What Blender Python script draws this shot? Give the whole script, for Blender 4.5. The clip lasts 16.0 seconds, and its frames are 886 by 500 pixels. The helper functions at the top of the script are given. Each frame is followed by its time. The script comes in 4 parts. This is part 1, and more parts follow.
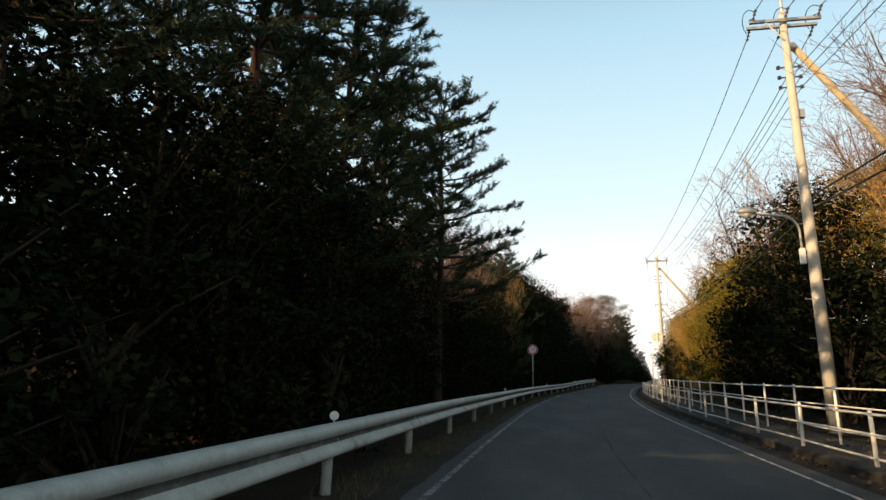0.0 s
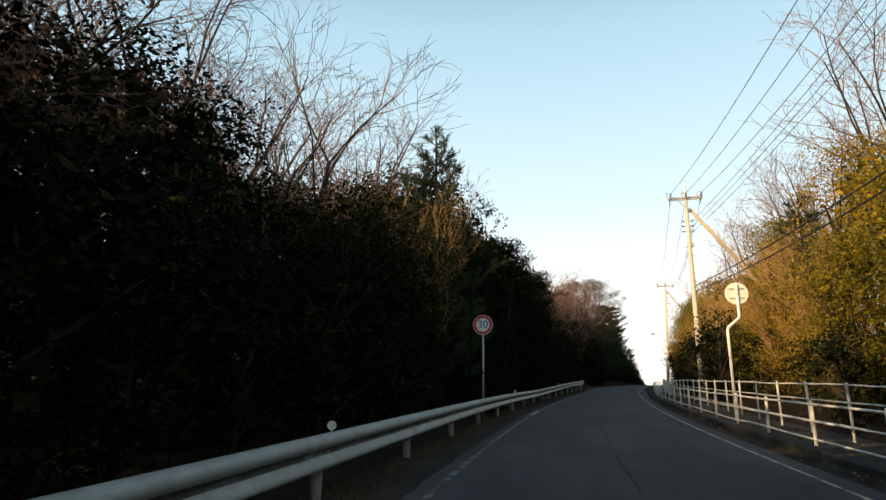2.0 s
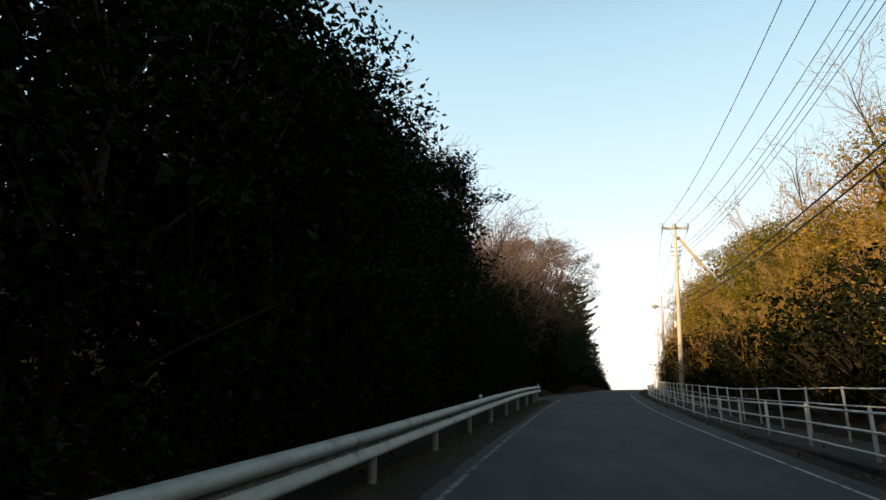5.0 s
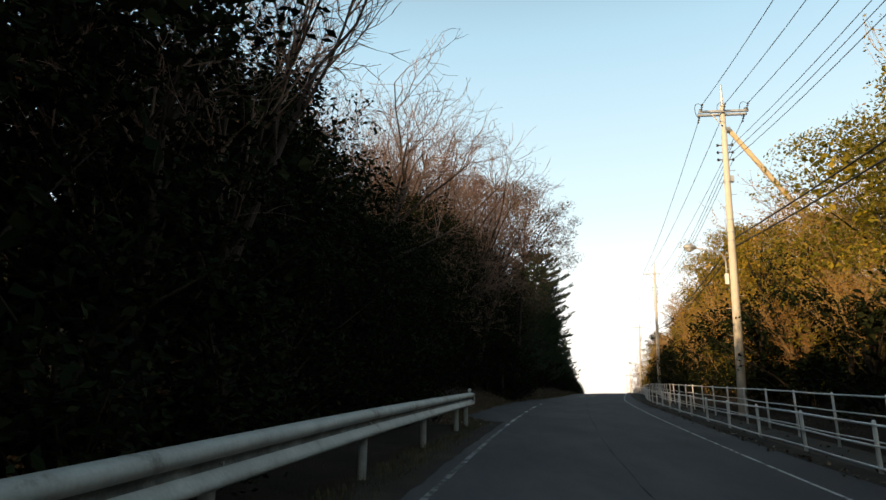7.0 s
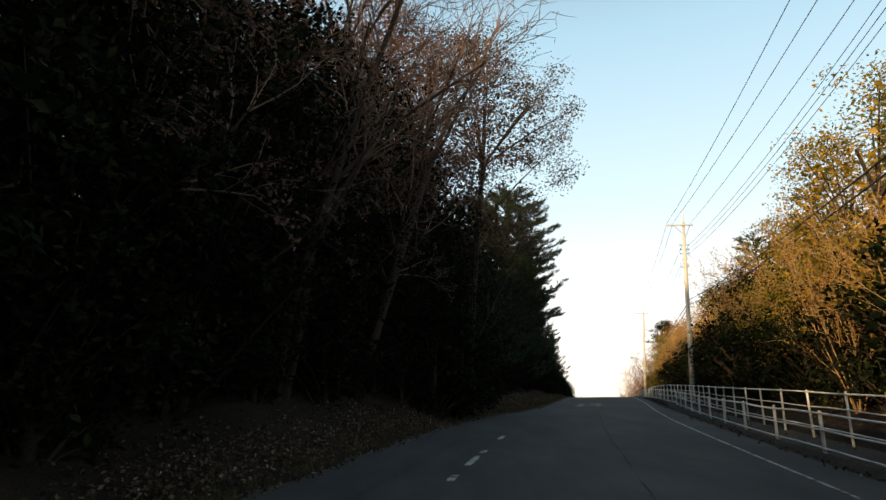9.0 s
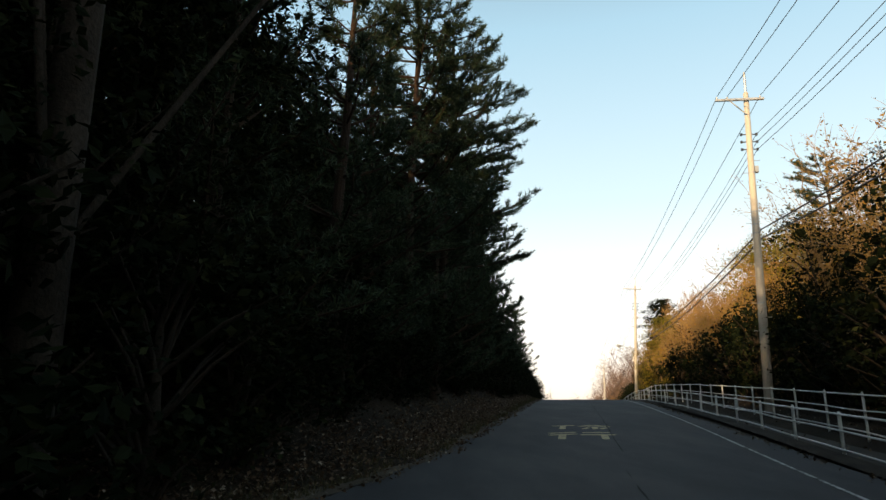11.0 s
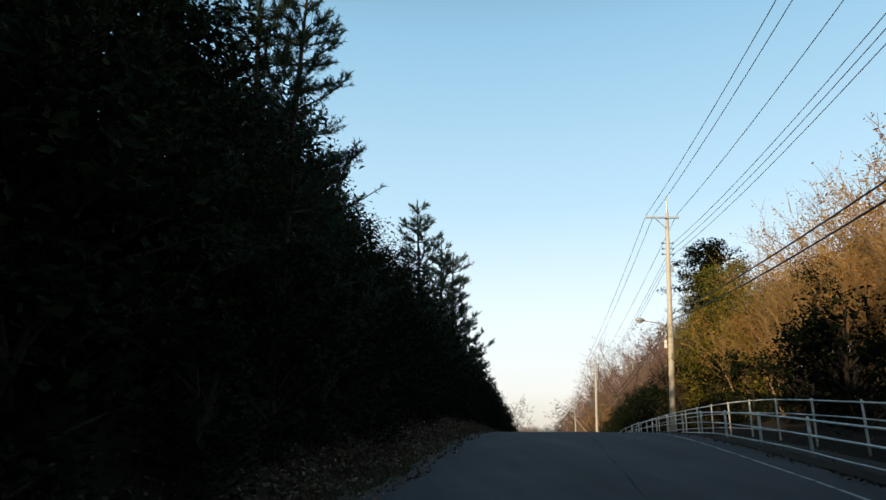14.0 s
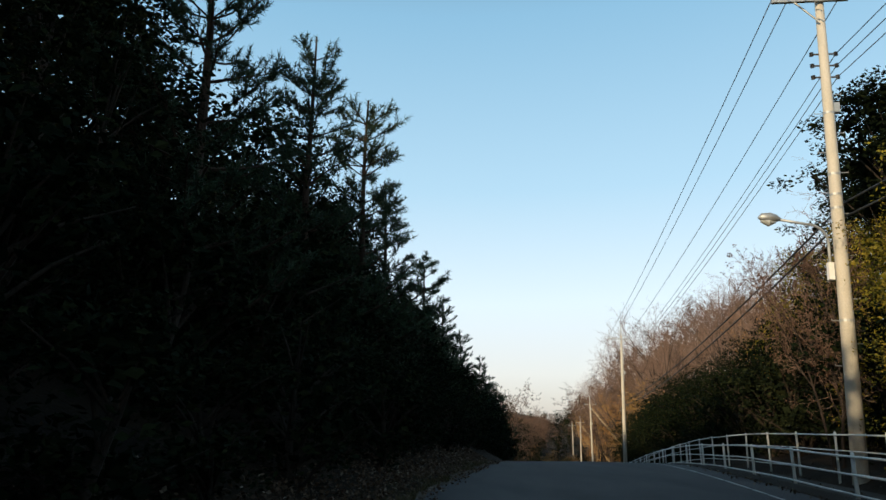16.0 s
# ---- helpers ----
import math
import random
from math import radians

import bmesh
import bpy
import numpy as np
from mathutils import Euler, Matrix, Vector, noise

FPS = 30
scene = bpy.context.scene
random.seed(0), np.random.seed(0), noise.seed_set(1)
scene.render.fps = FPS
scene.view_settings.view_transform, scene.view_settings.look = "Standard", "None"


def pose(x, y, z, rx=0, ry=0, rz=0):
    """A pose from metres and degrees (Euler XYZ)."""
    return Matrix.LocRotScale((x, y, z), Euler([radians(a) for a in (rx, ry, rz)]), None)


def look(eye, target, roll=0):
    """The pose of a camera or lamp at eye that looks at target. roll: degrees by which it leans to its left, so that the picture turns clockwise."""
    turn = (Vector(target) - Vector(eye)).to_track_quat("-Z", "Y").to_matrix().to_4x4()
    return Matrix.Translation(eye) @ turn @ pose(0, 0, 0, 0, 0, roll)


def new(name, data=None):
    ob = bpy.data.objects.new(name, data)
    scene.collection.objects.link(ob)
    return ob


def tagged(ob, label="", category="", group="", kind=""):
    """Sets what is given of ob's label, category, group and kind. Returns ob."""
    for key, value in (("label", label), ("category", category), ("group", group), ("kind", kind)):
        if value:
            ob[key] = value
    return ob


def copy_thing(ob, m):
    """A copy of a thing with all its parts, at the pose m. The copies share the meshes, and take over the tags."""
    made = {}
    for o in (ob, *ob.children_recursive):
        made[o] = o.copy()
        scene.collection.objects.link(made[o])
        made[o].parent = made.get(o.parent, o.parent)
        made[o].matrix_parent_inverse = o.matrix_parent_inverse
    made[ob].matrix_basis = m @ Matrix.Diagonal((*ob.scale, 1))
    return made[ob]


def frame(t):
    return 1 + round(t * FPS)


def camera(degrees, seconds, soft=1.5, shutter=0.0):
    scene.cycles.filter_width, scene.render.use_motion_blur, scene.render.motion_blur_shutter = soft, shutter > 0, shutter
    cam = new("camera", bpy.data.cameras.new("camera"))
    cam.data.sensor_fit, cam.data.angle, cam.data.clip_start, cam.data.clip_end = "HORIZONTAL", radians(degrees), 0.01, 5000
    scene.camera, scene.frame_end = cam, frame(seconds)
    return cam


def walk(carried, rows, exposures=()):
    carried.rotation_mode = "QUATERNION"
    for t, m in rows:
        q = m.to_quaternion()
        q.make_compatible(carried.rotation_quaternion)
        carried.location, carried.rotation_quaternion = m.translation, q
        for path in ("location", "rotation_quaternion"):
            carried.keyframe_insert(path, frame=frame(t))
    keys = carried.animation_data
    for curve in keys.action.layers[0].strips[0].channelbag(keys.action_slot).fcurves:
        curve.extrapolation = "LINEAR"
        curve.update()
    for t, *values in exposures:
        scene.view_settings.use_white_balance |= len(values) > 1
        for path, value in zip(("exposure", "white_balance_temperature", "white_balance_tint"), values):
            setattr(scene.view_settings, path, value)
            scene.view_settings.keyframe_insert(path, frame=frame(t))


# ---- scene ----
cam = camera(66.3, 16.0)
PATH = [
    (0.0, (0.000, 0.000, 1.250), (-1.599, 9.486, 3.982), 1.44),
    (0.5, (-0.010, 5.098, 1.727), (-1.517, 14.594, 4.477), 1.23),
    (1.0, (0.022, 10.193, 2.207), (-1.393, 19.699, 4.971), 0.99),
    (1.5, (0.094, 15.286, 2.688), (-1.235, 24.804, 5.454), 0.82),
    (2.0, (0.197, 20.376, 3.171), (-1.096, 29.896, 5.944), 0.77),
    (2.5, (0.333, 25.491, 3.658), (-0.887, 35.020, 6.434), 0.84),
    (3.0, (0.536, 30.655, 4.155), (-0.562, 40.195, 6.943), 0.78),
    (3.5, (0.815, 35.796, 4.638), (-0.150, 45.354, 7.417), 0.67),
    (4.0, (1.162, 40.804, 5.119), (0.319, 50.367, 7.921), 0.39),
    (6.5, (3.800, 65.703, 7.493), (3.510, 75.292, 10.316), 0.55),
    (7.0, (4.460, 70.638, 7.982), (4.292, 80.229, 10.808), 0.32),
    (7.5, (5.150, 75.551, 8.472), (5.029, 85.142, 11.300), 0.12),
    (8.0, (5.868, 80.521, 8.973), (5.784, 90.112, 11.804), 0.15),
    (8.5, (6.648, 85.588, 9.492), (6.630, 95.183, 12.309), 0.22),
    (9.0, (7.465, 90.666, 9.999), (7.514, 100.265, 12.801), 0.30),
    (11.5, (12.175, 114.886, 12.349), (12.762, 124.496, 15.050), 0.71),
    (12.0, (13.258, 119.566, 12.776), (13.943, 129.168, 15.486), 0.79),
    (12.5, (14.358, 124.183, 13.205), (15.133, 133.778, 15.912), 0.80),
    (13.0, (15.483, 128.756, 13.627), (16.287, 138.346, 16.343), 0.63),
    (13.5, (16.598, 133.263, 14.038), (17.392, 142.852, 16.760), 0.46),
    (14.0, (17.685, 137.699, 14.439), (18.468, 147.288, 17.167), 0.34),
    (14.5, (18.752, 142.100, 14.832), (19.518, 151.692, 17.553), 0.22),
    (15.0, (19.811, 146.547, 15.220), (20.547, 156.145, 17.929), 0.14),
    (15.5, (20.855, 151.032, 15.574), (21.551, 160.652, 18.214), 0.11),
    (16.0, (21.887, 155.562, 15.871), (22.545, 165.225, 18.363), 0.24),
]
walk(cam, [(t, look(eye, target, roll)) for t, eye, target, roll in PATH],
     exposures=[(0.0, 0.55, 7350, 12), (9.0, 0.55, 7350, 12), (12.5, 0.38, 7000, 10), (13.5, 0.24, 6400, 8), (14.5, 0.10, 6000, 4), (16.0, 0.05, 5950, 4)])

# ---- light ----
SKY = 0.02                             # share of the clear sky under the haze
SUN_UP, SUN_AZ = 16.8, 223.0          # degrees above the horizon, clockwise from +y
world = bpy.data.worlds.new("sky")
scene.world = world
world.use_nodes = True
wn = world.node_tree
sky = wn.nodes.new("ShaderNodeTexSky")
sky.sky_type, sky.sun_disc = "NISHITA", False
sky.sun_elevation, sky.sun_rotation = radians(SUN_UP), radians(SUN_AZ)
sky.air_density, sky.dust_density, sky.ozone_density = 1.0, 1.2, 1.0
# haze over the clear sky: pale at the horizon, blue above, the same all round
way = wn.nodes.new("ShaderNodeTexCoord")
part_z = wn.nodes.new("ShaderNodeSeparateXYZ")
haze = wn.nodes.new("ShaderNodeValToRGB")
HAZE = [(0.0, (0.62, 0.52, 0.44)), (0.07, (0.80, 0.73, 0.67)), (0.17, (0.78, 0.82, 0.84)), (0.33, (0.49, 0.66, 0.77)), (0.55, (0.29, 0.49, 0.645)), (0.75, (0.10, 0.16, 0.23)), (1.0, (0.06, 0.10, 0.15))]
while len(haze.color_ramp.elements) < len(HAZE):
    haze.color_ramp.elements.new(0.5)
for e, (pos, col) in zip(haze.color_ramp.elements, HAZE):
    e.position, e.color = pos, (*col, 1)
blend = wn.nodes.new("ShaderNodeMix")
blend.data_type, blend.blend_type = "RGBA", "ADD"
blend.inputs[0].default_value = 1.0
thin = wn.nodes.new("ShaderNodeMix")
thin.data_type, thin.blend_type = "RGBA", "MULTIPLY"
thin.inputs[0].default_value = 1.0
thin.inputs[7].default_value = (SKY, SKY, SKY, 1)
wn.links.new(way.outputs["Generated"], part_z.inputs[0])
wn.links.new(part_z.outputs["Z"], haze.inputs[0])
wn.links.new(sky.outputs[0], thin.inputs[6])
wn.links.new(thin.outputs[2], blend.inputs[6])
wn.links.new(haze.outputs[0], blend.inputs[7])
wn.links.new(blend.outputs[2], wn.nodes["Background"].inputs[0])
wn.nodes["Background"].inputs[1].default_value = 1.0
sun = new("sun", bpy.data.lights.new("sun", "SUN"))
sun.data.energy, sun.data.angle, sun.data.color = 5.0, radians(0.5), (1.0, 0.72, 0.42)
az, up = radians(SUN_AZ), radians(SUN_UP)
sun.matrix_world = look((0, 0, 60), (-math.sin(az) * math.cos(up), -math.cos(az) * math.cos(up), 60 - math.sin(up)))


# ---- materials ----
def material(name, rough=0.8, metal=0.0, spec=0.3):
    m = bpy.data.materials.new(name)
    m.use_nodes = True
    b = m.node_tree.nodes["Principled BSDF"]
    b.inputs["Roughness"].default_value, b.inputs["Metallic"].default_value = rough, metal
    b.inputs["Specular IOR Level"].default_value = spec
    return m, m.node_tree.nodes, m.node_tree.links, b


def ramp(nodes, links, fac, stops):
    r = nodes.new("ShaderNodeValToRGB")
    while len(r.color_ramp.elements) < len(stops):
        r.color_ramp.elements.new(0.5)
    for e, (p, c) in zip(r.color_ramp.elements, stops):
        e.position, e.color = p, (*c, 1)
    links.new(fac, r.inputs[0])
    return r.outputs[0]


def noise_tex(nodes, links, scale, detail=4, rough=0.6, stretch=None):
    n = nodes.new("ShaderNodeTexNoise")
    n.inputs["Scale"].default_value, n.inputs["Detail"].default_value, n.inputs["Roughness"].default_value = scale, detail, rough
    co = nodes.new("ShaderNodeTexCoord")
    if stretch:
        mp = nodes.new("ShaderNodeMapping")
        mp.inputs["Scale"].default_value = stretch
        links.new(co.outputs["Object"], mp.inputs[0])
        links.new(mp.outputs[0], n.inputs["Vector"])
    else:
        links.new(co.outputs["Object"], n.inputs["Vector"])
    return n.outputs["Fac"]


def mixed(nodes, links, fac, a, b, mode="MIX"):
    m = nodes.new("ShaderNodeMix")
    m.data_type, m.blend_type = "RGBA", mode
    if isinstance(fac, float):
        m.inputs[0].default_value = fac
    else:
        links.new(fac, m.inputs[0])
    for sock, v in ((m.inputs[6], a), (m.inputs[7], b)):
        if isinstance(v, tuple):
            sock.default_value = (*v, 1)
        else:
            links.new(v, sock)
    return m.outputs[2]


def bump(nodes, links, b, height, strength=0.3, distance=0.02):
    n = nodes.new("ShaderNodeBump")
    n.inputs["Strength"].default_value, n.inputs["Distance"].default_value = strength, distance
    links.new(height, n.inputs["Height"])
    links.new(n.outputs[0], b.inputs["Normal"])


def surface(name, stops, big=0.7, fine=40.0, rough=0.85, metal=0.0, spec=0.3, relief=0.3, depth=0.01, grain=0.35, stretch=None):
    """Two scales of variation: stains of size 1/big, grain of size 1/fine."""
    m, n, l, b = material(name, rough, metal, spec)
    wide = ramp(n, l, noise_tex(n, l, big, 5, 0.65, stretch), stops)
    small = noise_tex(n, l, fine, 3)
    tone = ramp(n, l, small, [(0.25, (1 - grain,) * 3), (0.75, (1 + grain,) * 3)])
    l.new(mixed(n, l, 1.0, wide, tone, "MULTIPLY"), b.inputs["Base Color"])
    bump(n, l, b, small, relief, depth)
    return m


asphalt = surface("asphalt", [(0.28, (0.028, 0.029, 0.032)), (0.5, (0.046, 0.047, 0.051)), (0.72, (0.072, 0.072, 0.073))], 0.9, 90, 0.85, 0, 0.35, 0.6, 0.008, 0.5, (1.0, 0.22, 1.0))
tar = surface("tar", [(0.3, (0.022, 0.022, 0.023)), (0.7, (0.042, 0.042, 0.043))], 3, 60, 0.95, 0, 0.08)
concrete = surface("mossy_concrete", [(0.3, (0.020, 0.020, 0.017)), (0.6, (0.038, 0.036, 0.031)), (0.8, (0.080, 0.076, 0.066))], 1.8, 55, 0.9)
pole_concrete = surface("pole_concrete", [(0.25, (0.36, 0.33, 0.27)), (0.55, (0.50, 0.46, 0.39)), (0.8, (0.58, 0.54, 0.47))], 2.2, 45, 0.85, 0, 0.3, 0.25, 0.004, 0.15, (1, 1, 0.25))
pavement_mat = surface("path_asphalt", [(0.3, (0.034, 0.031, 0.026)), (0.7, (0.070, 0.063, 0.052))], 0.9, 60, 0.95)
white_steel = surface("white_paint", [(0.28, (0.42, 0.37, 0.29)), (0.38, (0.74, 0.72, 0.67)), (0.7, (0.82, 0.81, 0.78))], 4, 30, 0.45, 0, 0.5, 0.1, 0.002, 0.08)
rail_steel = surface("guardrail_paint", [(0.30, (0.11, 0.11, 0.09)), (0.40, (0.30, 0.315, 0.285)), (0.75, (0.42, 0.45, 0.42))], 2.4, 30, 0.6, 0.0, 0.5, 0.1, 0.002, 0.12)
# recess of the beam: grime, with the upper wave's shade painted in
rail_grime_shade = surface("grimy_shaded_rail_paint", [(0.28, (0.04, 0.044, 0.038)), (0.5, (0.085, 0.092, 0.082)), (0.75, (0.22, 0.235, 0.21))], 2.5, 30, 0.8, 0.0, 0.2, 0.3, 0.003, 0.3)
galvanised = surface("galvanised_steel", [(0.3, (0.32, 0.33, 0.33)), (0.7, (0.46, 0.47, 0.47))], 6, 40, 0.5, 0.6, 0.5, 0.1, 0.002, 0.1)
dark_rubber = surface("black_cable", [(0.3, (0.012, 0.012, 0.013)), (0.7, (0.03, 0.03, 0.03))], 3, 40, 0.6)
wire_metal = surface("weathered_wire", [(0.3, (0.03, 0.03, 0.033)), (0.7, (0.06, 0.06, 0.06))], 3, 40, 0.6)
porcelain = surface("brown_porcelain", [(0.3, (0.05, 0.05, 0.055)), (0.7, (0.11, 0.11, 0.115))], 8, 40, 0.3, 0, 0.5)
brace_mat = surface("ochre_steel", [(0.3, (0.35, 0.28, 0.17)), (0.7, (0.46, 0.38, 0.25))], 2, 40, 0.7)
glass_lamp = surface("lamp_glass", [(0.3, (0.30, 0.31, 0.30)), (0.7, (0.40, 0.41, 0.40))], 5, 30, 0.2, 0, 0.5)
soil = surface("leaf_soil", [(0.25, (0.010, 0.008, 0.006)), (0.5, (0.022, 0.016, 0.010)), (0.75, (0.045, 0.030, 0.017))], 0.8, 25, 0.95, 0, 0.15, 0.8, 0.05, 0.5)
edge_dirt = surface("edge_dirt", [(0.25, (0.045, 0.036, 0.027)), (0.5, (0.085, 0.069, 0.052)), (0.8, (0.13, 0.108, 0.082))], 1.6, 50, 0.95, 0, 0.15, 0.8, 0.015, 0.6)
shoulder_dirt = surface("shoulder_dirt", [(0.25, (0.018, 0.015, 0.012)), (0.5, (0.032, 0.026, 0.020)), (0.8, (0.062, 0.050, 0.036))], 1.2, 45, 0.95, 0, 0.15, 0.8, 0.02, 0.6)
bark = surface("bark", [(0.3, (0.018, 0.014, 0.010)), (0.7, (0.048, 0.037, 0.028))], 3, 30, 0.95, 0, 0.2, 0.8, 0.02, 0.4, (1, 1, 0.3))
pine_bark = surface("red_pine_bark", [(0.3, (0.022, 0.015, 0.011)), (0.6, (0.042, 0.026, 0.017)), (0.8, (0.075, 0.042, 0.025))], 2, 30, 0.95, 0, 0.2, 0.8, 0.02, 0.4, (1, 1, 0.3))
twig_bark = surface("twig_bark", [(0.3, (0.12, 0.076, 0.058)), (0.7, (0.23, 0.155, 0.118))], 3, 30, 0.9, 0, 0.2)
limb_bark = surface("limb_bark", [(0.3, (0.026, 0.020, 0.016)), (0.7, (0.062, 0.046, 0.037))], 3, 30, 0.92, 0, 0.15)
gold_bark = surface("tawny_twigs", [(0.3, (0.22, 0.14, 0.065)), (0.7, (0.38, 0.25, 0.125))], 3, 30, 0.9, 0, 0.2)
sign_white = surface("sign_white", [(0.3, (0.62, 0.63, 0.62)), (0.7, (0.74, 0.75, 0.74))], 4, 50, 0.45, 0, 0.5, 0.05, 0.001, 0.05)
sign_red = surface("sign_red", [(0.3, (0.38, 0.022, 0.022)), (0.7, (0.50, 0.035, 0.030))], 4, 50, 0.45, 0, 0.5, 0.05, 0.001, 0.05)
sign_blue = surface("sign_blue", [(0.3, (0.010, 0.055, 0.20)), (0.7, (0.015, 0.075, 0.27))], 4, 50, 0.45, 0, 0.5, 0.05, 0.001, 0.05)
sign_back = surface("sign_back", [(0.3, (0.60, 0.57, 0.47)), (0.7, (0.72, 0.69, 0.58))], 4, 40, 0.65, 0.0, 0.3, 0.05, 0.001, 0.08)


def worn_paint(name, colour, keep):
    m, n, l, b = material(name, 0.7, 0, 0.3)
    wear = noise_tex(n, l, 3.5, 8, 0.75)
    fine = noise_tex(n, l, 60, 3)
    cut = ramp(n, l, wear, [(keep, (0, 0, 0)), (keep + 0.08, (1, 1, 1))])
    tone = ramp(n, l, fine, [(0.3, tuple(c * 0.75 for c in colour)), (0.7, colour)])
    l.new(mixed(n, l, cut, (0.05, 0.05, 0.052), tone), b.inputs["Base Color"])
    bump(n, l, b, fine, 0.4, 0.004)
    return m


line_paint = worn_paint("worn_line_paint", (0.52, 0.52, 0.50), 0.42)
faint_paint = worn_paint("faint_line_paint", (0.27, 0.27, 0.265), 0.47)
mark_paint = worn_paint("worn_marking_paint", (0.52, 0.39, 0.20), 0.36)


def leaf_material(name, stops, through_light=0.35, rough=0.6, spec=0.25):
    """Leaves differ one by one; part of the light goes through."""
    m, n, l, b = material(name, rough, 0, spec)
    g = n.new("ShaderNodeNewGeometry")
    col = ramp(n, l, g.outputs["Random Per Island"], stops)
    tree = n.new("ShaderNodeObjectInfo")
    hsv = n.new("ShaderNodeHueSaturation")
    vary = n.new("ShaderNodeMapRange")
    vary.inputs["To Min"].default_value, vary.inputs["To Max"].default_value = 0.7, 1.25
    l.new(tree.outputs["Random"], vary.inputs["Value"])
    l.new(vary.outputs[0], hsv.inputs["Value"])
    tint = n.new("ShaderNodeMapRange")
    tint.inputs["To Min"].default_value, tint.inputs["To Max"].default_value = 0.525, 0.485
    l.new(tree.outputs["Random"], tint.inputs["Value"])
    l.new(tint.outputs[0], hsv.inputs["Hue"])
    l.new(col, hsv.inputs["Color"])
    l.new(hsv.outputs[0], b.inputs["Base Color"])
    t = n.new("ShaderNodeBsdfTranslucent")
    l.new(hsv.outputs[0], t.inputs[0])
    mix = n.new("ShaderNodeMixShader")
    mix.inputs[0].default_value = through_light
    l.new(b.outputs[0], mix.inputs[1])
    l.new(t.outputs[0], mix.inputs[2])
    l.new(mix.outputs[0], n["Material Output"].inputs["Surface"])
    return m


needle_leaf = leaf_material("pine_needles", [(0.0, (0.014, 0.030, 0.016)), (0.5, (0.026, 0.050, 0.024)), (1.0, (0.055, 0.075, 0.030))], 0.2)
# evergreen green set far darker than real leaves, to carry the wood's deep shade
shade_dark_leaf = leaf_material("shaded_evergreen_leaves", [(0.0, (0.005, 0.008, 0.004)), (0.6, (0.010, 0.015, 0.007)), (1.0, (0.024, 0.028, 0.011))], 0.10, 0.8, 0.03)
olive_leaf = leaf_material("olive_leaves", [(0.0, (0.060, 0.066, 0.011)), (0.5, (0.22, 0.18, 0.020)), (1.0, (0.46, 0.30, 0.034))], 0.45)
autumn_leaf = leaf_material("autumn_leaves", [(0.0, (0.21, 0.095, 0.018)), (0.5, (0.37, 0.19, 0.031)), (1.0, (0.50, 0.29, 0.058))], 0.4)
brown_leaf = leaf_material("withered_leaves", [(0.0, (0.055, 0.031, 0.020)), (0.5, (0.115, 0.068, 0.045)), (1.0, (0.20, 0.13, 0.092))], 0.35)
weed_leaf = leaf_material("weeds", [(0.0, (0.030, 0.034, 0.012)), (0.5, (0.060, 0.055, 0.022)), (1.0, (0.13, 0.10, 0.045))], 0.25)
litter_leaf = leaf_material("fallen_leaves", [(0.0, (0.035, 0.019, 0.011)), (0.55, (0.10, 0.056, 0.034)), (0.9, (0.19, 0.12, 0.08)), (1.0, (0.42, 0.34, 0.27))], 0.1)


# ---- helpers ----
class Geo:
    """Collects vertices and faces, then makes one mesh."""
    def __init__(self):
        self.v, self.f, self.n = [], [], 0

    def add(self, verts, faces):
        verts, faces = np.asarray(verts, float).reshape(-1, 3), np.asarray(faces, int)
        self.v.append(verts)
        self.f.append(faces + self.n)
        self.n += len(verts)
        return self

    def mesh(self, name, smooth=False):
        v = np.concatenate(self.v)
        me = bpy.data.meshes.new(name)
        me.vertices.add(len(v))
        me.vertices.foreach_set("co", v.ravel())
        loops = np.concatenate([f.ravel() for f in self.f])
        size = np.concatenate([np.full(len(f), f.shape[1]) for f in self.f])
        me.loops.add(len(loops))
        me.loops.foreach_set("vertex_index", loops)
        me.polygons.add(len(size))
        me.polygons.foreach_set("loop_start", np.r_[0, np.cumsum(size)[:-1]])
        me.polygons.foreach_set("use_smooth", np.full(len(size), smooth))
        me.update(calc_edges=True)
        me.validate()
        return me


def part(name, geo, mat, parent=None, label="", smooth=False):
    me = geo if isinstance(geo, bpy.types.Mesh) else geo.mesh(name, smooth)
    if not me.materials:
        me.materials.append(mat)
    ob = new(name, me)
    ob.parent = parent
    return tagged(ob, label)


def thing(name, m, label, category, group="", kind=""):
    ob = tagged(new(name), label, category, group, kind)
    ob.empty_display_size = 0.2
    ob.matrix_basis = m
    return ob


def tube(points, radii, sides=8, caps=True):
    """A round bar along points."""
    p = np.asarray(points, float)
    r = np.broadcast_to(np.asarray(radii, float), (len(p),))
    d = np.gradient(p, axis=0)
    d /= np.linalg.norm(d, axis=1)[:, None] + 1e-9
    ref = np.where(np.abs(d[:, 2:3]) > 0.9, np.array([[1.0, 0, 0]]), np.array([[0, 0, 1.0]]))
    if len(p) > 1 and np.abs(d[0, 2]) > 0.7:
        ref = np.broadcast_to(np.array([[1.0, 0, 0]]), d.shape)
    a = np.cross(d, ref)
    a /= np.linalg.norm(a, axis=1)[:, None] + 1e-9
    b = np.cross(d, a)
    ang = np.linspace(0, 2 * np.pi, sides, endpoint=False)
    v = (p[:, None] + r[:, None, None] * (np.cos(ang)[None, :, None] * a[:, None] + np.sin(ang)[None, :, None] * b[:, None])).reshape(-1, 3)
    i, k = np.meshgrid(np.arange(len(p) - 1), np.arange(sides), indexing="ij")
    i, k = i.ravel(), k.ravel()
    nk = (k + 1) % sides
    f = np.stack([i * sides + k, i * sides + nk, (i + 1) * sides + nk, (i + 1) * sides + k], 1)
    return v, f


